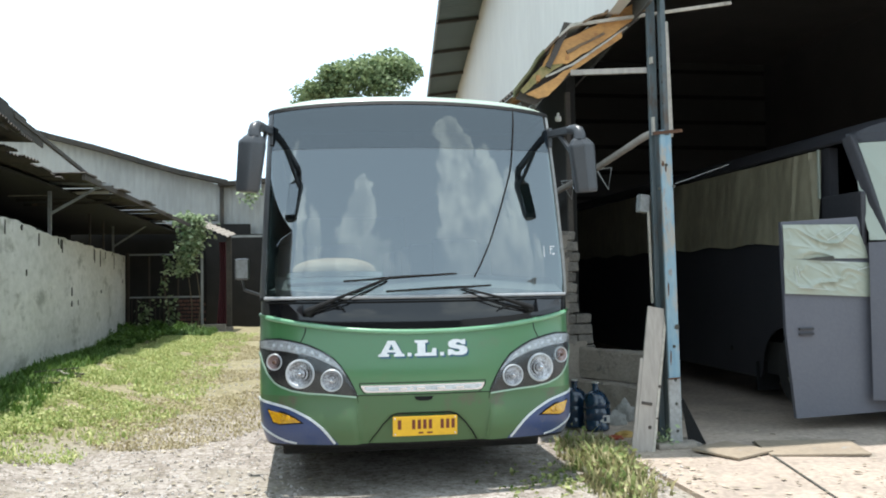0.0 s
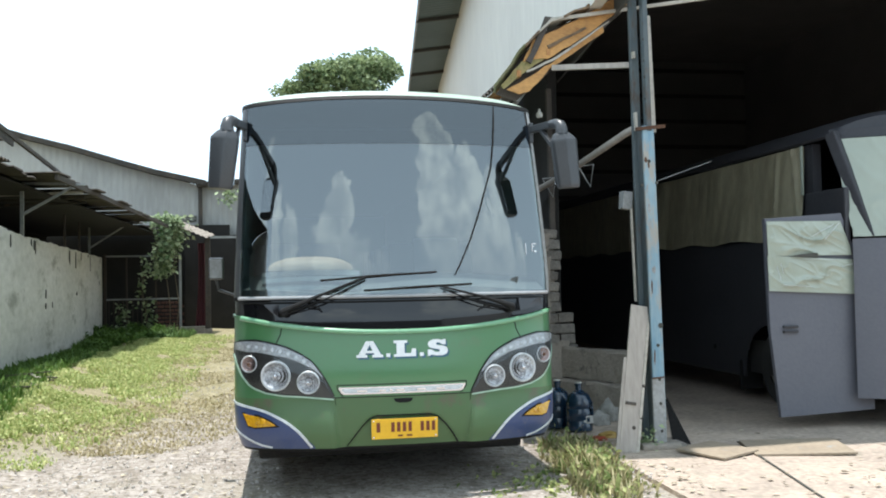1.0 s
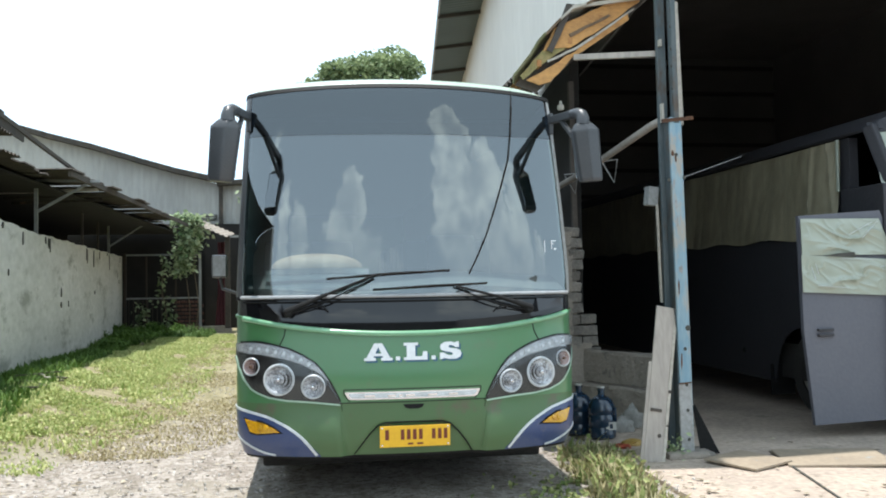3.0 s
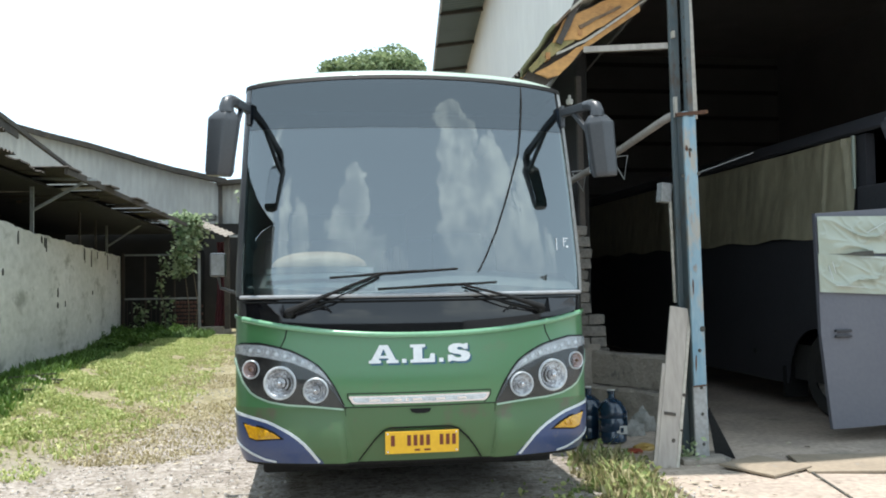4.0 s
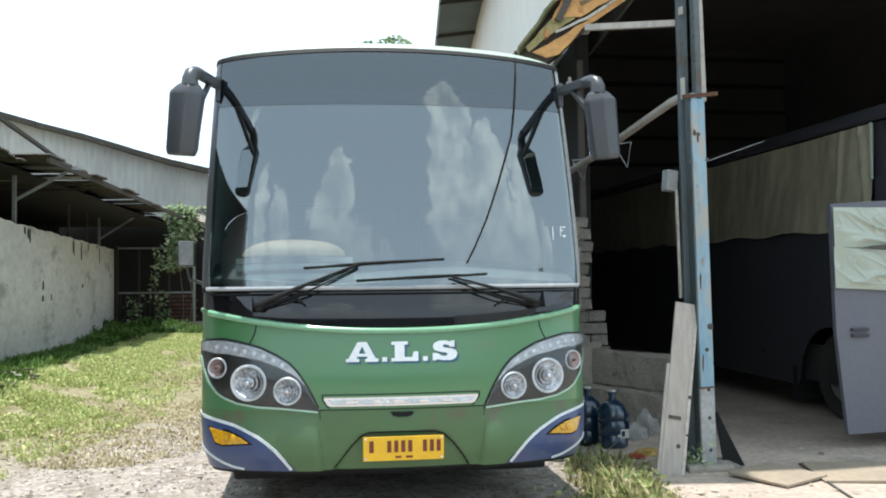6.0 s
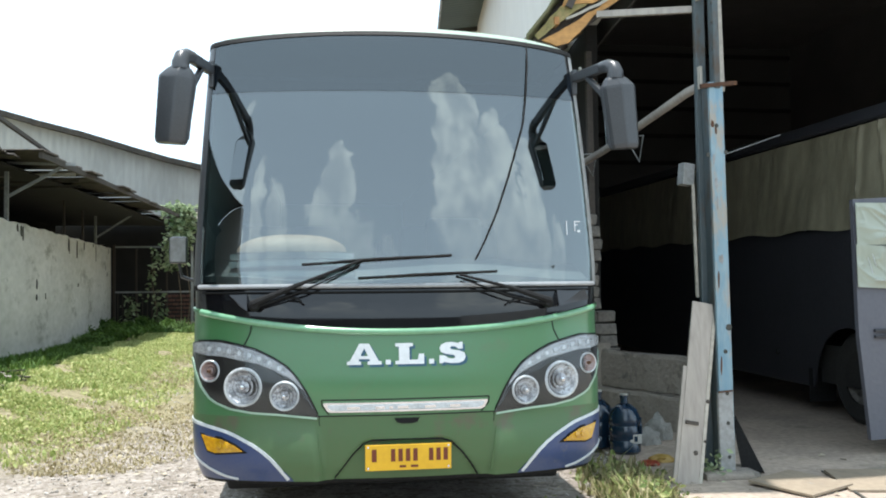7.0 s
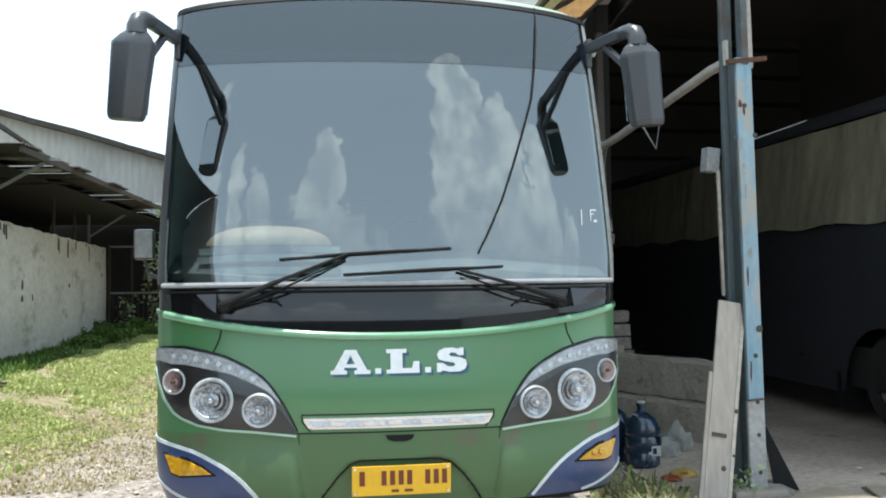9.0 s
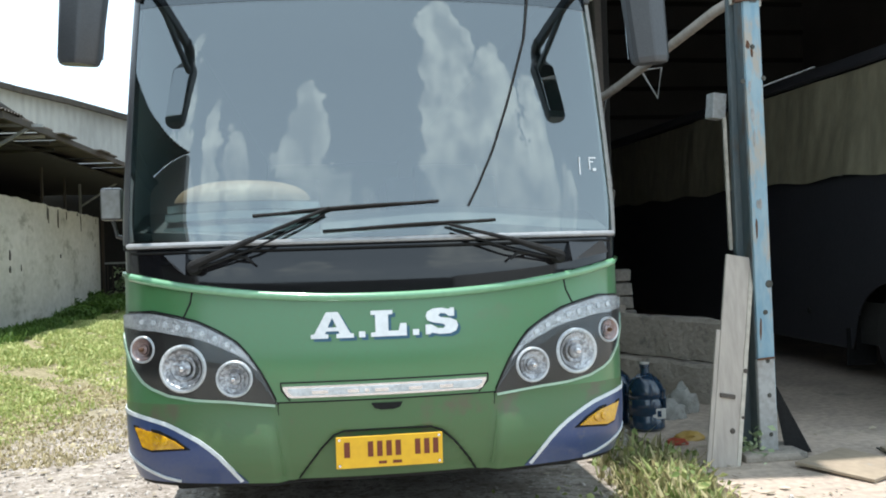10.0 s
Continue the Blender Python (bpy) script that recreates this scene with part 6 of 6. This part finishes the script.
def roof2_at(a, b):
    x = 2.45 * a
    yf = 0.0 - 0.05 + 0.18 * (2 * a - 1) ** 2
    return Vector((x, yf + 10.6 * b**2, 2.97 + 0.30 * (1 - abs(2 * a - 1) ** 3.5) * math.sqrt(1 - (1 - min(1, b * 6)) ** 2) + 0.02))


shell("roof", roof2_at, 24, 16, 0.03, M["bus_grey"], coach, "grey roof in a shaded tone")


def fold_of(a, z):
    """Loose folds of the film over the windscreen."""
    r = 1 - min(1.0, 4 * abs(noise.noise((9 * a + 2 * z, 2.5 * z - 2 * a, 1.0))))
    q = 1 - min(1.0, 5 * abs(noise.noise((14 * a - 3 * z, 4.0 * z, 6.0))))
    return -0.016 * r**2 - 0.008 * q**2


def front2_at(z0, z1, off):
    def f(a, b):
        z = z0 + (z1 - z0) * b
        lean = 0.0 if z < 1.9 else 0.33 * (z - 1.9) / 1.1
        c = 2 * a - 1
        return Vector((0.06 + 2.35 * a, -0.52 + lean + 0.36 * abs(c) ** 2.5 + off + (fold_of(a, z) if off < 0 else 0), z))
    return f


shell("front_film", front2_at(1.92, 2.95, -0.02), 110, 40, 0.005, M["film_white"], coach, "white masking film over the windscreen")
shell("front_panel", front2_at(0.30, 1.90, 0.0), 24, 8, 0.03, M["door_grey"], coach, "grey primed front panel")
shell("front_header", front2_at(2.96, 3.06, 0.0), 24, 2, 0.03, M["bus_grey"], coach)
wheel(coach, 0.22, 1.36, -1, 0.46)
cp("floor_pan", box((6.0, 7.2, 0.55), (2.3, 10.4, 0.4)), M["under"])
cp("mud_flap", box((4.86, 4.05, 0.32), (0.3, 0.02, 0.36), None, 0.004), M["rubber"])
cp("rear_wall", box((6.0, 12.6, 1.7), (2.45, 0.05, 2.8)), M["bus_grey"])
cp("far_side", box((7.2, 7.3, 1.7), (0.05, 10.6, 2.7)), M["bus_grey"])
cp("side_trim", box((4.72, 4.25, 1.985), (0.015, 0.35, 0.03), pose(0, 0, 0, 3, 0, 0).to_3x3(), 0.004), M["steel"])
cp("side_mark", lathe([(0.035, 0), (0.03, 0.01), (0, 0.012)], 14, pose(4.718, 4.72, 0.62, 0, -90, 0)), M["under"])


def door_outline():
    return [(3.90, 2.115), (4.74, 2.165), (4.87, 1.84), (4.98, 1.30), (5.03, 0.9), (5.05, 0.17), (4.02, 0.13), (3.93, 1.0)]


cdoor = cp("door", prism(door_outline(), 1.92, 1.97), M["door_grey"], "open grey door with its window taped over")


def crease(a, b, deep):
    """Sharp folds of a taut film: ridges where two noises cross zero."""
    r = 1 - min(1.0, 4 * abs(noise.noise((a, b, 2.0))))
    q = 1 - min(1.0, 5 * abs(noise.noise((a * 2.3 + 7, b * 1.7, 5.0))))
    return -deep * (r**2 + 0.5 * q**2)


def dfilm_at(z0, z1, seed):
    def f(a, b):
        z = z0 + (z1 - z0) * b - 0.05 * a * (1 if z0 < 1.5 else 0)
        xl = 3.915 - 0.01 * b
        xr = float(np.interp(z, (0.9, 1.3, 1.84, 2.165), (5.03, 4.98, 4.87, 4.74))) - 0.06
        w = 0.020 * noise.noise((a * 4 + seed, b * 2.0, 0)) + crease(a * 2.4 + 1.2 * b, b * 1.1 - 0.8 * a + seed, 0.022)
        return Vector((xl + (xr - xl) * a, 1.892 + w * math.sin(math.pi * min(1, max(0, a))) ** 0.5 * (0.3 + math.sin(math.pi * b)), z)) - B2
    return f


shell("door_film", dfilm_at(1.39, 1.742, 0), 80, 36, 0.003, M["film_white"], cdoor, "pale film taped over the window")
shell("door_film", dfilm_at(1.738, 2.085, 3), 80, 36, 0.003, M["film_white"], cdoor, "pale film taped over the window")
cp("film_tear", prism([(4.12, 1.728), (4.24, 1.752), (4.43, 1.765), (4.44, 1.715), (4.30, 1.722)], 1.856, 1.862), M["walldark"], "", cdoor)
cp("film_tape", bar((4.30, 1.858, 1.705), (4.62, 1.858, 1.692), 0.010, 0.003), M["whiteline"], "", cdoor)
for a_, b_ in (((4.38, 1.93), (4.62, 2.05)), ((4.52, 1.90), (4.68, 2.06)), ((3.99, 1.63), (4.03, 1.50)), ((4.03, 1.66), (4.06, 1.56)), ((4.05, 1.45), (4.36, 1.425)), ((4.70, 1.62), (4.86, 1.66))):
    cp("film_crease", bar((a_[0], 1.864, a_[1]), (b_[0], 1.864, b_[1]), 0.008, 0.003), M["whiteline"], "", cdoor)
for z in (0.98, 1.03):
    cp("door_handle", box((4.14, 1.905, z), (0.16, 0.03, 0.025), None, 0.006), M["bus_grey"], "", cdoor)

# ---- growth ----


def leaf_cloud(name, places, size, material, parent=None, label="", seed=1, droop=0.4):
    """Many small folded leaves in one mesh."""
    r = random.Random(seed)
    verts, faces = [], []
    for p in places:
        s = size * r.uniform(0.6, 1.35)
        q = Euler((r.uniform(-1, 1) * 1.2 - droop, r.uniform(-1, 1) * 1.2, r.uniform(0, 6.28))).to_matrix()
        k = len(verts)
        for v in ((0, 0, 0), (0.36 * s, 0.5 * s, 0.10 * s), (0, 1.05 * s, 0), (-0.36 * s, 0.5 * s, 0.10 * s)):
            verts.append(tuple(Vector(p) + q @ Vector(v)))
        faces += [(k, k + 1, k + 2), (k, k + 2, k + 3)]
    return link_mesh(name, verts, faces, material, parent, label)


def tree(x, y, h, rx, rz, seed):
    r = random.Random(seed)
    t = thing("tree", (x, y, 0), "dense round leafy tree behind the bus", "tree")
    bm = tube([(0, 0, 0), (0.1, 0.05, h * 0.3), (0.0, 0.1, h * 0.62)], 0.28, 10, 0.14)
    places = []
    tips = []
    for k in range(46):
        a = 2.4 * k
        e = math.asin(min(1, -0.35 + 1.35 * ((k * 0.377 + 0.2) % 1))) / 0.9
        d = r.uniform(0.6, 1.0)
        tip = Vector((rx * d * math.cos(a) * math.cos(e * 0.8), rx * d * math.sin(a) * math.cos(e * 0.8), h - rz + rz * d * math.sin(e)))
        tips.append(tip)
        add_tube(bm, [(0, 0.08, h * 0.45 + 0.1 * r.random()), tip * 0.5 + Vector((0, 0, h * 0.3)), tip], 0.08, 6, 0.02)
    part("trunk", bm, M["bark"], t)
    for tip in tips:
        c = r.uniform(0.55, 0.95)
        for _ in range(640):
            v = Vector((r.gauss(0, 1), r.gauss(0, 1), r.gauss(0, 1)))
            v = v.normalized() * (c * r.random() ** 0.4)
            places.append(tip + Vector((v.x, v.y, v.z * 0.7)))
    leaf_cloud("crown", places, 0.155, M["leaf"], t, "dense green crown", seed)


tree(1.85, 30.5, 10.45, 3.35, 3.0, 3)


def grass_field(name, count, region, height, material, seed, label, broad=0.3):
    """Grass and low weeds as many thin bent blades."""
    r = random.Random(seed)
    verts, faces = [], []
    n = 0
    while n < count:
        p = region(r)
        if p is None:
            continue
        n += 1
        x, y, z, k = p
        for _ in range(3):
            a = r.uniform(0, 6.28)
            h = height * k * r.uniform(0.4, 1.3)
            w = 0.0025 + 0.005 * r.random() if r.random() > broad else 0.007 + 0.012 * r.random()
            lean = r.uniform(0.1, 0.9) * h
            dx, dy = math.cos(a), math.sin(a)
            bx, by = x + r.uniform(-0.05, 0.05), y + r.uniform(-0.05, 0.05)
            b = len(verts)
            verts += [(bx - dy * w, by + dx * w, z), (bx + dy * w, by - dx * w, z),
                      (bx + dx * lean * 0.45 + dy * w, by + dy * lean * 0.45 - dx * w, z + h * 0.65), (bx + dx * lean * 0.45 - dy * w, by + dy * lean * 0.45 + dx * w, z + h * 0.65),
                      (bx + dx * lean, by + dy * lean, z + h)]
            faces += [(b, b + 1, b + 2, b + 3), (b + 3, b + 2, b + 4)]
    return tagged(link_mesh(name, verts, faces, material), label, "grass", kind="stuff")


def wall_x(y):
    return -4.15 - 0.0996 * y


def lawn_edge(y):
    return float(np.interp(y, (1.0, 1.6, 2.0, 2.6, 3.6, 5, 8, 12, 17, 22), (-4.2, -4.0, -3.75, -3.5, -3.2, -2.95, -3.0, -3.1, -3.1, -3.05))) + 0.25 * noise.noise((y * 1.3, 0, 7))


def lawn(r):
    y = 1.0 + 20.5 * r.random()
    edge = lawn_edge(y)
    x = wall_x(y) + (edge + 0.7 - wall_x(y)) * r.random()
    dens = 1.3 * noise.noise((x * 1.3, y * 0.9, 2)) + 0.9 * noise.noise((x * 4, y * 3, 6)) + 0.22
    if x > edge and r.random() > 0.15:
        return None
    if r.random() > 0.5 + dens:
        return None
    return x, y, ground_z(x, y) - 0.005, 0.5 + 0.8 * max(0, noise.noise((x * 1.6, y * 1.2, 9)) + 0.3)


def wall_foot(r):
    y = 3 + 19.5 * r.random()
    x = wall_x(y) + 0.05 + 0.75 * r.random() ** 1.5
    return x, y, ground_z(x, y) - 0.005, 0.5 + 0.9 * r.random() * (1.8 if y > 15 else 1)


def far_foot(r):
    x, y = -6.3 + 2.7 * r.random() ** 1.3, 19.6 + 2.9 * r.random()
    return x, y, ground_z(x, y) - 0.005, 0.3 + 1.3 * r.random() * max(0.1, 0.5 + noise.noise((x * 1.5, y * 1.5, 5)))


def bus_foot(r):
    """A loose clump that runs from the jugs forwards, thinning out to a ragged edge."""
    y = r.gauss(0.62, 0.55)
    x = 1.50 + 0.13 * y + r.gauss(0, 0.17)
    near = abs(x - 1.50 - 0.13 * y) / 0.34
    if y > 2.0 or y < -0.75 or near + 0.9 * noise.noise((x * 4.5, y * 3.2, 8)) > 0.85 or (y > 0.1 and x < 1.22):
        return None
    return x, y, -0.02, (0.4 + 0.95 * r.random()) * max(0.35, 1.15 - 0.6 * near)


def bus_shade(r):
    """Low leaves that creep in below the corner of the bumper."""
    x, y = r.gauss(1.05, 0.22), r.gauss(0.15, 0.35)
    if x > 1.5 or y > 1.1 or noise.noise((x * 5, y * 4, 3)) < -0.08:
        return None
    return x, y, -0.02, 0.3 + 0.4 * r.random()


def track(r):
    x, y = r.uniform(-3.3, -1.0), 2.4 + 17.6 * r.random() ** 1.3
    if noise.noise((x * 0.9, y * 0.5, 4)) < 0.55 - 0.18 * min(y, 3.6) + 0.12 * noise.noise((x * 3, y * 3, 1)):
        return None
    return x, y, ground_z(x, y) - 0.005, 0.35 + 0.3 * r.random()


grass_field("lawn", 36000, lawn, 0.065, M["grass"], 21, "bright patchy grass and low weeds along the wall")
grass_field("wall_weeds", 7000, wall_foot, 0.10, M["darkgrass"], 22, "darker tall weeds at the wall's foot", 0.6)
grass_field("gate_weeds", 5200, far_foot, 0.16, M["gateweed"], 23, "dark bushy weeds before the gate", 0.85)
grass_field("bus_weeds", 1150, bus_foot, 0.13, M["weed"], 24, "dry yellow-green weeds beside the bus", 0.35)
grass_field("green_bus_weeds", 300, bus_foot, 0.13, M["freshweed"], 26, "fresh green weeds beside the bus", 0.75)
grass_field("track_grass", 9000, track, 0.06, M["straw"], 25, "sparse dry grass on the sandy track", 0.2)


# broad low leaves among the grass
rw = random.Random(41)
low_leaves = []
while len(low_leaves) < 52000:
    q = lawn(rw)
    if q is None:
        continue
    for _ in range(3):
        low_leaves.append((q[0] + rw.gauss(0, 0.05), q[1] + rw.gauss(0, 0.05), q[2] + 0.01 + 0.05 * q[3] * rw.random()))
tagged(leaf_cloud("low_weeds", low_leaves, 0.038, M["grass"], None, "", 43, 0.9), "bright broad-leaved low weeds among the grass", "weeds", kind="stuff")


rw = random.Random(44)
weed_leaves = []
while len(weed_leaves) < 700:
    q = bus_foot(rw)
    if q is None:
        continue
    for _ in range(4):
        weed_leaves.append((q[0] + rw.gauss(0, 0.04), q[1] + rw.gauss(0, 0.05), 0.01 + 0.15 * q[3] * rw.random()))
while len(weed_leaves) < 1000:
    q = bus_shade(rw)
    if q is not None:
        weed_leaves.append((q[0], q[1], 0.005 + 0.09 * q[3] * rw.random()))
tagged(leaf_cloud("bus_weed_leaves", weed_leaves, 0.045, M["freshweed"], None, "", 45, 0.9), "small green leaves in the weeds beside the bus", "weeds", kind="stuff")


def small_plant(x, y, seed):
    r = random.Random(seed)
    places = [(x + r.gauss(0, 0.05), y + r.gauss(0, 0.05), abs(r.gauss(0.07, 0.06))) for _ in range(60)]
    return tagged(leaf_cloud("small_plant", places, 0.05, M["ivy"], None, "", seed), "small green plant at the foot of the post", "plant", kind="stuff")


small_plant(2.42, 1.38, 5)


def dark_bush(x, y, wide, high, seed):
    """A low bush of broad dark leaves on short stems."""
    r = random.Random(seed)
    base = ground_z(x, y)
    b = thing("bush", (x, y, base), "dark green broad-leaved bush at the wall's foot", "bush", "wall bushes")
    bm = bmesh.new()
    places = []
    for k in range(9):
        a, d = r.uniform(0, 6.28), wide * math.sqrt(r.random())
        tip = Vector((d * math.cos(a), d * math.sin(a), high * r.uniform(0.45, 0.95)))
        add_tube(bm, [(tip.x * 0.3, tip.y * 0.3, -0.02), tip * 0.6, tip], 0.012, 5, 0.004)
        for _ in range(110):
            v = Vector((r.gauss(0, 1), r.gauss(0, 1), r.gauss(0, 1))).normalized() * (0.20 * r.random() ** 0.5)
            places.append(tip + Vector((v.x, v.y, v.z * 0.6 - 0.04)))
    part("stems", bm, M["bark"], b)
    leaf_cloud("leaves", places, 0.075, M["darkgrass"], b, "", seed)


for k, (x, y, wide, high) in enumerate(((-5.20, 15.2, 0.40, 0.26), (-5.0, 17.0, 0.5, 0.30), (-5.65, 18.2, 0.45, 0.34), (-4.9, 19.4, 0.5, 0.26), (-5.9, 20.6, 0.5, 0.40), (-5.0, 21.4, 0.5, 0.36))):
    dark_bush(x, y, wide, high, 60 + k)

# ivy over the gate and the lean-to's corner
ri = random.Random(9)
ivy_places = []
for _ in range(1500):
    t = ri.random() ** 1.25
    x = -4.45 + ri.gauss(0, 0.24) * (1 - 0.5 * t) + 0.15 * math.sin(t * 5)
    z = 3.6 - 1.75 * t**1.3 + ri.gauss(0, 0.08)
    ivy_places.append((x, 22.45 + ri.uniform(-0.25, 0.2), z))
for _ in range(120):
    t = ri.random()
    ivy_places.append((-5.15 + 0.1 * math.sin(t * 9) + ri.gauss(0, 0.10), 22.6 + ri.uniform(-0.1, 0.1), 0.1 + 2.3 * t))
for _ in range(70):
    t = ri.random()
    ivy_places.append((-5.85 + ri.gauss(0, 0.12), 22.6, 0.1 + 0.9 * t))
for _ in range(70):
    ivy_places.append((-2.75 + ri.gauss(0, 0.16), 25.6, 4.55 + ri.gauss(0, 0.16)))
ivy = thing("ivy", (0, 0, 0), "pale green ivy hanging over the gate", "ivy")
leaf_cloud("leaves", ivy_places, 0.15, M["ivy"], ivy, "", 12)
for x, z0, z1 in ((-4.45, 0.0, 3.5), (-5.15, 0.0, 2.4), (-4.2, 0.3, 3.4)):
    part("stem", tube([(x + 0.06 * math.sin(k), 22.62, z0 + (z1 - z0) * k / 8) for k in range(9)], 0.018, 6, 0.008), M["bark"], ivy)

# pebbles on the track
rp = random.Random(31)
pv, pf = [], []
ico = bmesh.new()
bmesh.ops.create_icosphere(ico, subdivisions=1, radius=1.0)
base_v = [v.co.copy() for v in ico.verts]
base_f = [tuple(v.index for v in f.verts) for f in ico.faces]
ico.free()
for _ in range(2600):
    y = 0.2 + 12 * rp.random() ** 1.5
    x = rp.uniform(-3.2, -0.9) if rp.random() < 0.85 else rp.uniform(1.1, 2.2)
    s = 0.006 + 0.018 * rp.random() ** 2.5
    k = len(pv)
    gz = ground_z(x, y) + 0.004 if x < 1.9 else 0.004
    e = Euler((rp.uniform(0, 3), rp.uniform(0, 3), rp.uniform(0, 3))).to_matrix()
    for v in base_v:
        q = e @ Vector((v.x * s, v.y * s * 0.8, v.z * s * 0.5))
        pv.append((x + q.x, y + q.y, gz + q.z))
    pf += [tuple(i + k for i in f) for f in base_f]
tagged(link_mesh("pebbles", pv, pf, M["stone"]), "scattered pale pebbles on the sandy track", "gravel", kind="stuff")

# dry leaves, chips and twigs on the ground
rl = random.Random(77)
lv, lf = [], []
for _ in range(7000):
    y = -0.8 + 14 * rl.random() ** 1.6
    u = rl.random()
    x = rl.uniform(-3.6, -0.7) if u < 0.62 else rl.uniform(1.0, 2.3) if u < 0.82 else rl.uniform(2.0, 4.6)
    if x > 1.9 and y > 2.2:
        continue
    s_ = 0.008 + 0.035 * rl.random() ** 2.5
    a = rl.uniform(0, 6.28)
    k = len(lv)
    w = s_ * rl.uniform(0.15, 0.7)
    gz = (ground_z(x, y) if x < 1.9 else 0.0) + 0.012
    for px, py in ((-s_, 0), (0, -w), (s_, 0), (0, w)):
        lv.append((x + px * math.cos(a) - py * math.sin(a), y + px * math.sin(a) + py * math.cos(a), gz + 0.4 * w * rl.random()))
    lf.append((k, k + 1, k + 2, k + 3))
tagged(link_mesh("ground_litter", lv, lf, M["litter"]), "dry leaves, chips and twigs on the ground", "litter", kind="stuff")
